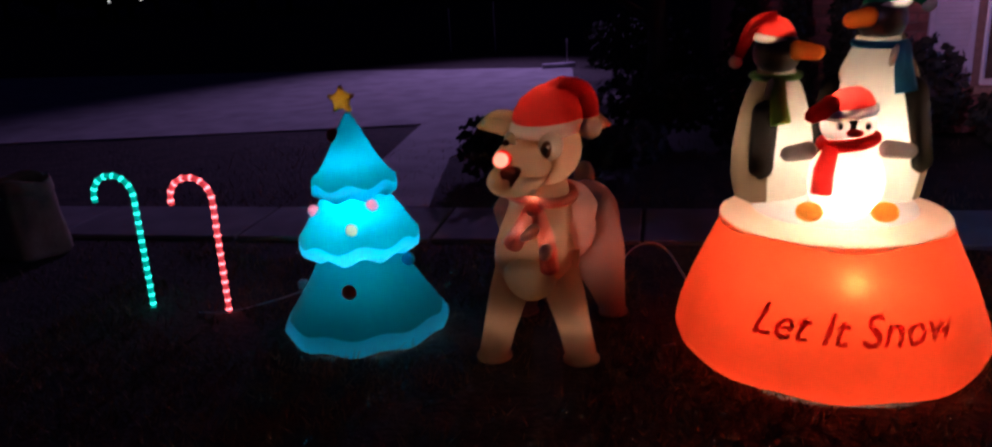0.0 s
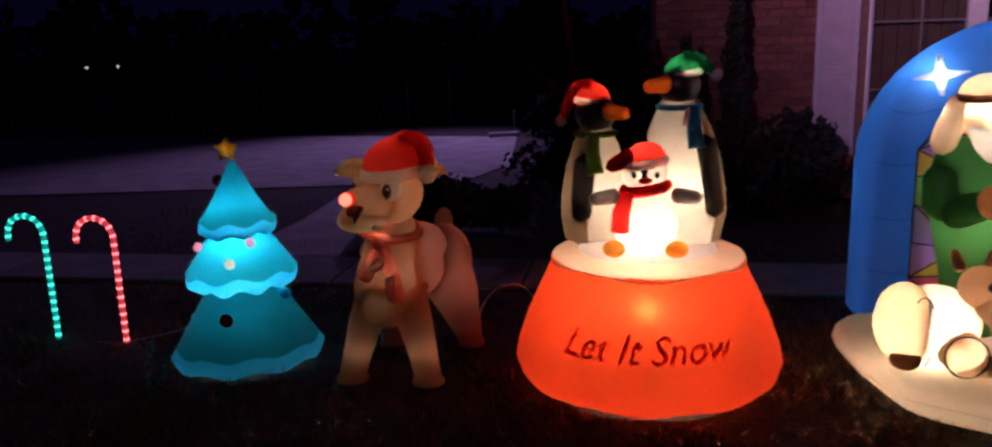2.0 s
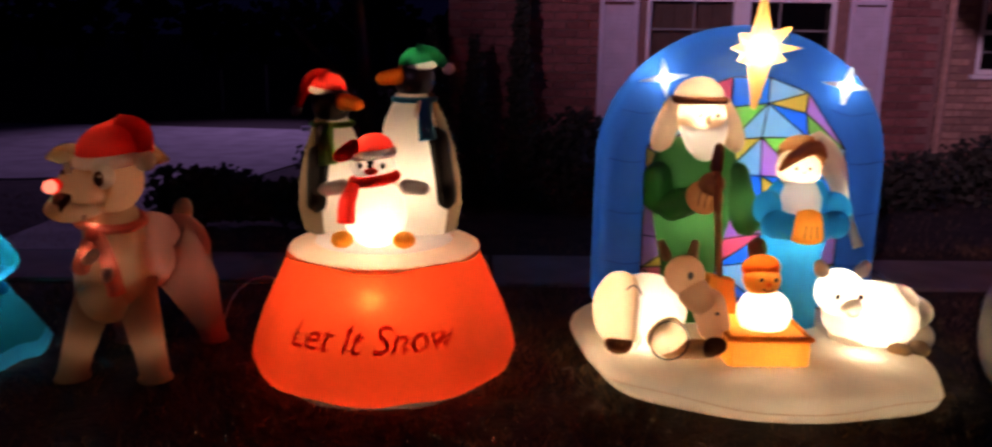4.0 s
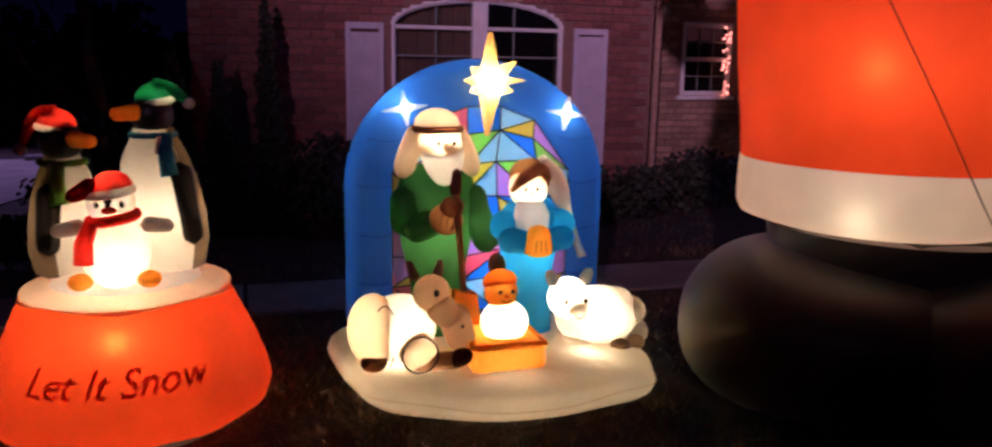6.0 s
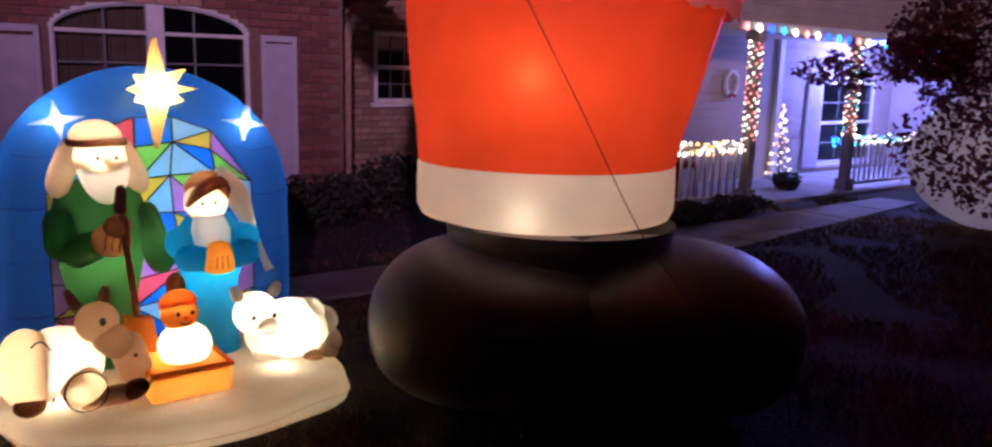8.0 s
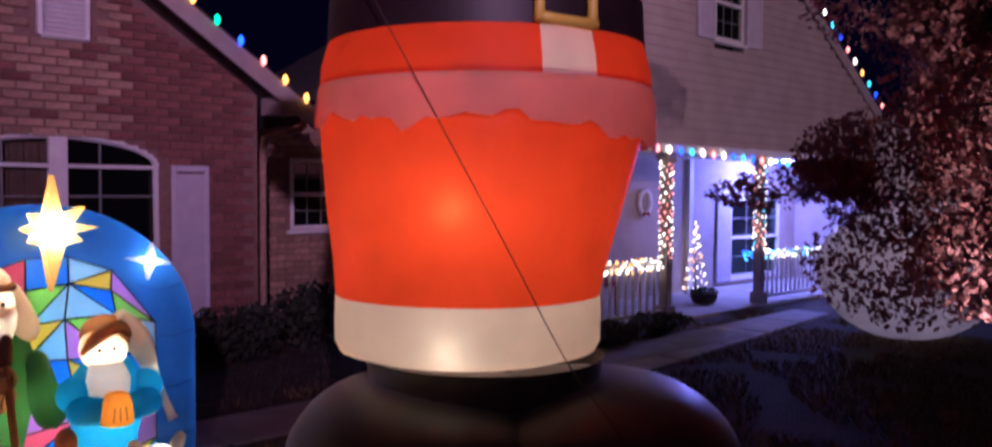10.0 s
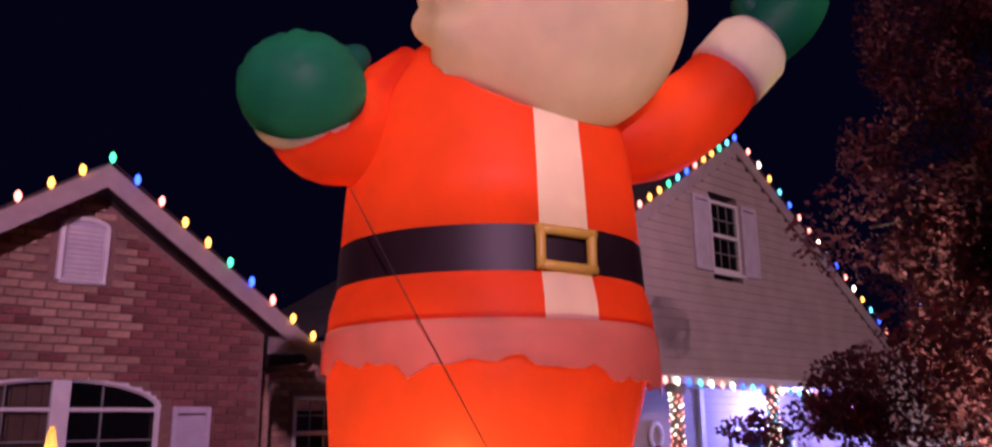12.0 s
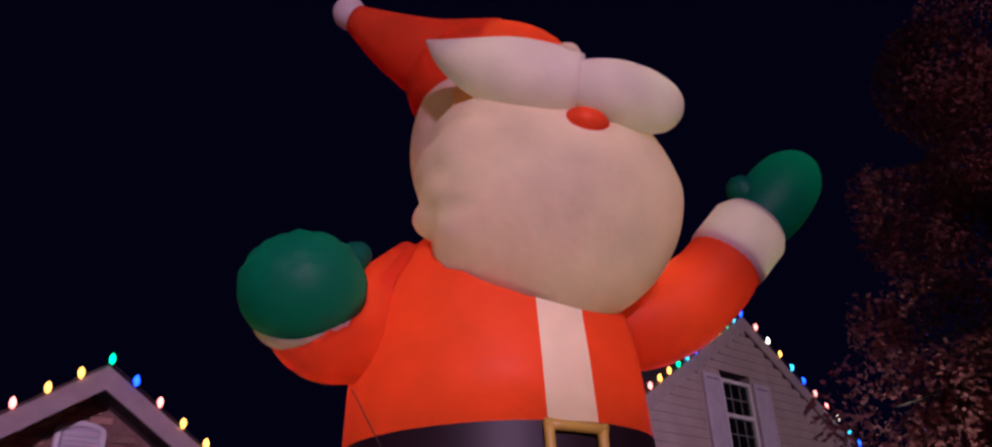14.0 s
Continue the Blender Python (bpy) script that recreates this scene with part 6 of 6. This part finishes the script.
mini_lights("window_lights", "pale red mini lights hanging beside the small window", [(6.83 + 0.09 * R_.random(), 8.33 + R_.uniform(-0.02, 0.02), 1.12 + 0.8 * R_.random()) for k in range(30)], ["bulb_pink"])
cone = []
for k in range(60):
    s = k / 60
    cone.append((12.35 + 0.19 * (1 - s) * math.cos(7.5 * math.tau * s), 6.9 + 0.19 * (1 - s) * math.sin(7.5 * math.tau * s), 0.07 + 1.08 * s))
light_tree = mini_lights("light_tree", "small cone tree of white lights on the porch", cone, ["bulb_white", "bulb_white", "bulb_amber"])
bm = bmesh.new()
tube(bm, [(12.35, 6.9, 0.03), (12.35, 6.9, 1.14)], 0.008, 0, 6)
tube(bm, [(12.35 + 0.19 * math.cos(a), 6.9 + 0.19 * math.sin(a), 0.05) for a in [math.tau * i / 20 for i in range(21)]], 0.006, 0, 6)
part("wire_frame", bm, "dark_metal", light_tree, "thin dark wire frame")


# ---------------------------------------------------------------- plants and the white figure across the yard
def shrub(place, radii, n, seed, label):
    ob = thing("shrub", place, label, "shrub", "dark shrubs")
    R = random.Random(seed)
    bm = bmesh.new()
    for k in range(5):
        a = R.uniform(0, math.tau)
        tube(bm, [place, (place[0] + radii[0] * 0.5 * math.cos(a), place[1] + radii[1] * 0.5 * math.sin(a), place[2] + radii[2] * 1.2)], [0.02, 0.006], 0, 6)
    part("stem", bm, "bark", ob)
    bm = bmesh.new()
    for k in range(7):
        c = (place[0] + R.uniform(-0.55, 0.55) * radii[0], place[1] + R.uniform(-0.4, 0.4) * radii[1], place[2] + radii[2] * R.uniform(0.6, 1.2))
        leaves(bm, R, c, (radii[0] * 0.6, radii[1] * 0.6, radii[2] * 0.6), n // 7, 0.07)
    part("crown", bm, "shrub_leaf", ob)


for k, (x, y, a, h) in enumerate(((1.95, 6.75, 0.45, 0.5), (2.9, 6.8, 0.5, 0.3), (3.8, 6.8, 0.5, 0.3), (4.8, 6.75, 0.5, 0.32), (5.7, 7.0, 0.5, 0.4), (0.15, 7.0, 0.55, 0.36), (-0.85, 5.9, 0.45, 0.27), (-0.25, 6.0, 0.5, 0.25), (0.05, 9.6, 0.6, 0.42), (0.0, 11.2, 0.65, 0.5), (-0.35, 12.9, 0.6, 0.4), (6.8, 7.4, 0.6, 0.3), (8.2, 5.2, 0.55, 0.13), (9.2, 5.3, 0.5, 0.12))):
    shrub((x, y, 0), (a, 0.4, h), 1300, 20 + k, "dark leafy shrub in front of the house")


def conifer(x, y, h, r, seed):
    """A narrow upright evergreen: a thin trunk and whorls of short sprays."""
    ob = thing("conifer", (x, y, 0), "dark narrow evergreen against the brick wall", "conifer", "narrow evergreens")
    R = random.Random(seed)
    bm = bmesh.new()
    tube(bm, [(x, y, -0.05), (x + 0.01, y, h * 0.5), (x, y, h * 0.96)], [0.03, 0.02, 0.005], 0, 7)
    part("trunk", bm, "bark", ob)
    bm = bmesh.new()
    n = int(h / 0.12)
    for k in range(n):
        f = k / n
        rr = r * (1 - f) ** 0.75 * R.uniform(0.85, 1.12) + 0.02
        leaves(bm, R, (x + R.uniform(-0.2, 0.2) * rr, y, 0.1 + f * (h - 0.1)), (rr, rr * 0.8, 0.11), int(60 + 230 * (1 - f)), 0.05)
    part("crown", bm, "shrub_leaf", ob)


for k, (x, y, h, r) in enumerate(((0.84, 6.92, 1.55, 0.24), (1.20, 6.88, 1.48, 0.20), (1.58, 6.95, 2.0, 0.15))):
    conifer(x, y, h, r, 60 + k)


def yard_tree():
    ob = thing("yard_tree", (7.35, 0.55, 0), "small yard tree with dull red leaves", "tree")
    R = random.Random(77)
    bm = bmesh.new()
    tube(bm, curve_pts([(7.35, 0.55, -0.05), (7.33, 0.6, 0.7), (7.38, 0.7, 1.3), (7.3, 0.8, 2.2), (7.35, 0.7, 3.3)]), [0.11 - 0.0035 * k for k in range(25)], 0, 10)
    ends = []
    for k in range(26):
        z = R.uniform(1.1, 3.2)
        a = R.uniform(0, math.tau)
        L = R.uniform(0.6, 1.5) * (1.1 - 0.2 * abs(z - 1.8))
        e = Vector((7.34 + L * math.cos(a), 0.7 + L * math.sin(a), z + R.uniform(0.0, 0.6)))
        tube(bm, curve_pts([(7.35, 0.7, z - 0.2), (7.34 + 0.5 * L * math.cos(a), 0.7 + 0.5 * L * math.sin(a), z + 0.15), e]), [0.03 - 0.002 * i for i in range(13)], 0, 6)
        ends.append(e)
    part("trunk", bm, "bark", ob, smooth=True)
    bm = bmesh.new()
    for e in ends:
        leaves(bm, R, e, (0.5, 0.5, 0.34), 1300, 0.042, -0.16)
    for c, r, n in (((6.75, 1.75, 1.80), (0.35, 0.6, 0.32), 2100), ((6.62, 2.2, 1.66), (0.28, 0.5, 0.14), 600), ((7.0, 1.15, 2.2), (0.6, 0.6, 0.5), 5200), ((7.0, 1.0, 2.9), (0.6, 0.55, 0.55), 4600), ((7.05, 0.85, 3.6), (0.6, 0.6, 0.6), 4600),
                    ((7.15, 0.75, 4.4), (0.62, 0.62, 0.6), 4600), ((7.3, 0.7, 5.2), (0.6, 0.6, 0.6), 3200), ((7.1, 1.2, 1.2), (0.5, 0.6, 0.4), 1300), ((6.45, 2.35, 1.58), (0.3, 0.45, 0.12), 380), ((6.95, 1.5, 1.5), (0.5, 0.7, 0.35), 1500), ((6.8, 1.35, 2.55), (0.35, 0.4, 0.3), 2200), ((6.75, 1.6, 1.15), (0.45, 0.65, 0.40), 900), ((7.07, 1.52, 4.18), (0.42, 0.42, 0.5), 2000), ((7.30, 1.15, 5.12), (0.42, 0.42, 0.5), 2400), ((6.94, 1.59, 3.30), (0.42, 0.42, 0.5), 1600)):
        leaves(bm, R, c, r, int(n * 1.9), 0.042, -0.14)
    part("crown", bm, "leaf", ob)


yard_tree()
# white inflatable snowman beyond the tree
bm = bmesh.new()
blob(bm, (11.25, 3.35, 0.72), (1.0, 0.95, 0.78), 0, (0, 0, 0), 40, 24)
blob(bm, (11.3, 3.4, 1.85), (0.72, 0.7, 0.62), 0, (0, 0, 0), 36, 20)
tagged(part("inflatable_snowman", bm, ["snow_nylon", "orange_nylon"], None, "", True, (11.25, 3.35, -0.05)), "large white inflatable snowman behind the tree", "inflatable")
lamp("snowman_lamp", "POINT", (11.25, 3.3, 0.8), 11, (0.72, 0.60, 1.0), 0.05)
# spot added to brighten a patch of leaves, with a fixture made to carry it
spot = lamp("added_leaf_spot", "SPOT", (5.95, 0.75, 0.16), 1050, (1.0, 0.85, 0.78), 0.03, (6.66, 1.45, 2.45))
spot.data.spot_size, spot.data.spot_blend = radians(26), 1.0
ob = thing("added_spotlight", (5.9, 0.7, 0), "small black spotlight added to brighten the tree's leaves", "spotlight")
bm = bmesh.new()
tube(bm, [(5.92, 0.72, -0.06), (5.92, 0.72, 0.07)], 0.012, 0, 8)
part("spike", bm, "dark_metal", ob)
bm = bmesh.new()
tube(bm, [(5.90, 0.71, 0.055), (5.925, 0.73, 0.105), (5.943, 0.745, 0.14)], [0.03, 0.045, 0.048], 0, 16)
part("housing", bm, "dark_metal", ob, smooth=True)

# ---------------------------------------------------------------- small things
bm = bmesh.new()
tube(bm, curve_pts([GIANT @ Vector((-0.50, -0.50, 2.62)), GIANT @ Vector((-0.29, -0.66, 2.22)), GIANT @ Vector((-0.07, -0.71, 1.81)), GIANT @ Vector((0.18, -0.68, 1.35)), GIANT @ Vector((0.42, -0.64, 0.90)), GIANT @ Vector((0.62, -0.88, 0.62)), GIANT @ Vector((0.95, -1.0, 0.0))]), 0.0027, 0, 6)
tagged(part("tether", bm, "cord"), "thin dark tether rope from the giant figure to the lawn", "rope")
for k, (x, y) in enumerate(((1.68, 3.10), (0.27, 3.12))):
    ob = thing("tent_stake", (x, y, 0), "small pale plastic stake in the lawn", "stake", "inflatable stakes")
    bm = bmesh.new()
    tube(bm, [(x, y, -0.05), (x - 0.01, y, 0.045)], 0.007, 0, 6)
    tube(bm, [(x - 0.01, y, 0.04), (x - 0.05, y - 0.01, 0.035)], 0.007, 0, 6)
    part("peg", bm, "plastic_stake", ob)
bm = bmesh.new()
tube(bm, curve_pts([(0.0, 3.6, 0.0), (0.02, 3.75, 0.13), (0.10, 3.85, 0.20), (0.22, 3.9, 0.18), (0.34, 3.9, 0.0)]), 0.004, 0, 6)
tagged(part("power_cord", bm, "white_cord"), "pale power cord looping over the lawn", "cord")
bm = bmesh.new()
tube(bm, curve_pts([(-1.95, 3.38, 0.0), (-1.8, 3.36, 0.012), (-1.65, 3.5, 0.01), (-1.5, 3.55, 0.05), (-1.47, 3.52, 0.10)]), 0.004, 0, 6)
box(bm, (-1.49, 3.5, 0.08), (-1.45, 3.54, 0.12), 0, 0.006)
tagged(part("power_cord", bm, "white_cord"), "pale power cord with a plug beside the canes", "cord")
bag = thing("leaf_bag", (-3.45, 4.15, 0), "crumpled brown yard bag standing on the lawn", "bag")


def bag_loop(s, z):
    return [(-3.45 + s * (0.20 * math.cos(a) + 0.03 * math.sin(3 * a + 5 * z)) + 0.012 * noise.noise((4 * math.cos(a), 4 * math.sin(a), 9 * z)), 4.15 + s * 0.16 * math.sin(a) + 0.012 * noise.noise((4 * math.cos(a), 4 * math.sin(a), 9 * z + 3)), z + 0.015 * math.sin(4 * a) * (z > 0.3)) for a in [math.tau * i / 40 for i in range(40)]]


bm = bmesh.new()
rings(bm, [bag_loop(*p) for p in ((0.9, 0.0), (1.0, 0.03), (0.98, 0.1), (0.96, 0.18), (0.93, 0.26), (0.91, 0.33), (0.88, 0.40), (0.80, 0.39), (0.4, 0.37))], 0, True)
part("body", bm, "paper_bag", bag, smooth=True)
bm = bmesh.new()
rings(bm, [bag_loop(*p) for p in ((0.90, 0.385), (0.93, 0.40), (0.92, 0.455), (0.88, 0.47), (0.85, 0.455), (0.86, 0.40))], 0, False)
part("rolled_rim", bm, "paper_bag", bag, "rolled-over bag rim", True)
FAR_LAMPS = ((-16.73, 24.41), (-15.96, 24.93))
POSTS = ((-1.2, 13.15, 0.34), (-2.72, 15.2, 0.85), (-3.6, 15.4, 0.75))
# far dark trees and two distant lamps
R_ = random.Random(31)
bm = bmesh.new()
for k in range(60):
    x = -75 + 1.6 * k + R_.uniform(-1, 1)
    y = R_.uniform(30, 42)
    h = R_.uniform(2.0, 4.5)
    tube(bm, [(x, y, -0.1), (x, y, h * 0.6)], 0.15, 0, 5)
    leaves(bm, R_, (x, y, h * 0.62), (1.6, 1.6, h * 0.45), 90, 0.7)
tagged(part("far_woods", bm, "shrub_leaf"), "dark line of far trees beyond the driveway", "woods", kind="stuff")
for x, y in FAR_LAMPS:
    bm = bmesh.new()
    tube(bm, [(x, y, -0.1), (x, y, 0.95)], 0.03, 0, 6)
    blob(bm, (x, y, 0.99), (0.04, 0.04, 0.05), 1, (0, 0, 0), 8, 6)
    tagged(part("far_lamp", bm, ["dark_metal", "far_window_glow"], None, "", False, (x, y, 0)), "tiny distant lamp on a post", "lamp", "far lamps")
# bare tree and thin posts beside the driveway
def bare_tree(x, y, h, seed):
    ob = thing("bare_tree", (x, y, 0), "dark bare winter tree beside the house", "tree")
    R = random.Random(seed)
    bm = bmesh.new()
    tube(bm, curve_pts([(x, y, -0.05), (x + 0.03, y, h * 0.3), (x - 0.04, y, h * 0.6), (x, y, h)]), [0.10 - 0.004 * k for k in range(19)], 0, 9)
    part("trunk", bm, "bark", ob, smooth=True)
    for k in range(14):
        z = R.uniform(0.25, 0.9) * h
        a, L = R.uniform(0, math.tau), R.uniform(0.4, 1.1)
        bm = bmesh.new()
        e = Vector((x + L * math.cos(a), y + 0.5 * L * math.sin(a), z + R.uniform(0.4, 0.9)))
        tube(bm, curve_pts([(x, y, z), (x + 0.5 * L * math.cos(a), y + 0.25 * L * math.sin(a), z + 0.25), e]), [0.028 - 0.002 * i for i in range(13)], 0, 6)
        for j in range(4):
            f = R.uniform(0.4, 1.0)
            p = Vector((x, y, z)).lerp(e, f)
            tube(bm, [p, p + Vector((R.uniform(-0.3, 0.3), R.uniform(-0.2, 0.2), R.uniform(0.1, 0.4)))], [0.008, 0.003], 0, 5)
        part("limb", bm, "bark", ob)


bare_tree(0.15, 7.5, 3.4, 51)
for x, y, z in POSTS:
    bm = bmesh.new()
    tube(bm, [(x, y, -0.05), (x, y, z)], 0.012, 0, 6)
    blob(bm, (x, y, z), (0.016, 0.016, 0.016), 0, (0, 0, 0), 8, 6)
    tagged(part("marker_post", bm, "white_paint", None, "", False, (x, y, 0)), "thin pale marker post beside the driveway", "post", "driveway posts")
bm = bmesh.new()
box(bm, (-1.5, 12.40, -0.02), (-1.0, 12.48, 0.07), 0, 0.01, Matrix.Rotation(radians(25), 3, "Z"))
tagged(part("kerb", bm, "white_paint"), "short white kerb at the end of the driveway", "kerb")
# last: the single bricks of the gable
for kind, spot in single:
    o = new("brick", brick_mesh(kind, 0.20))
    o.location = spot
    o.parent = house
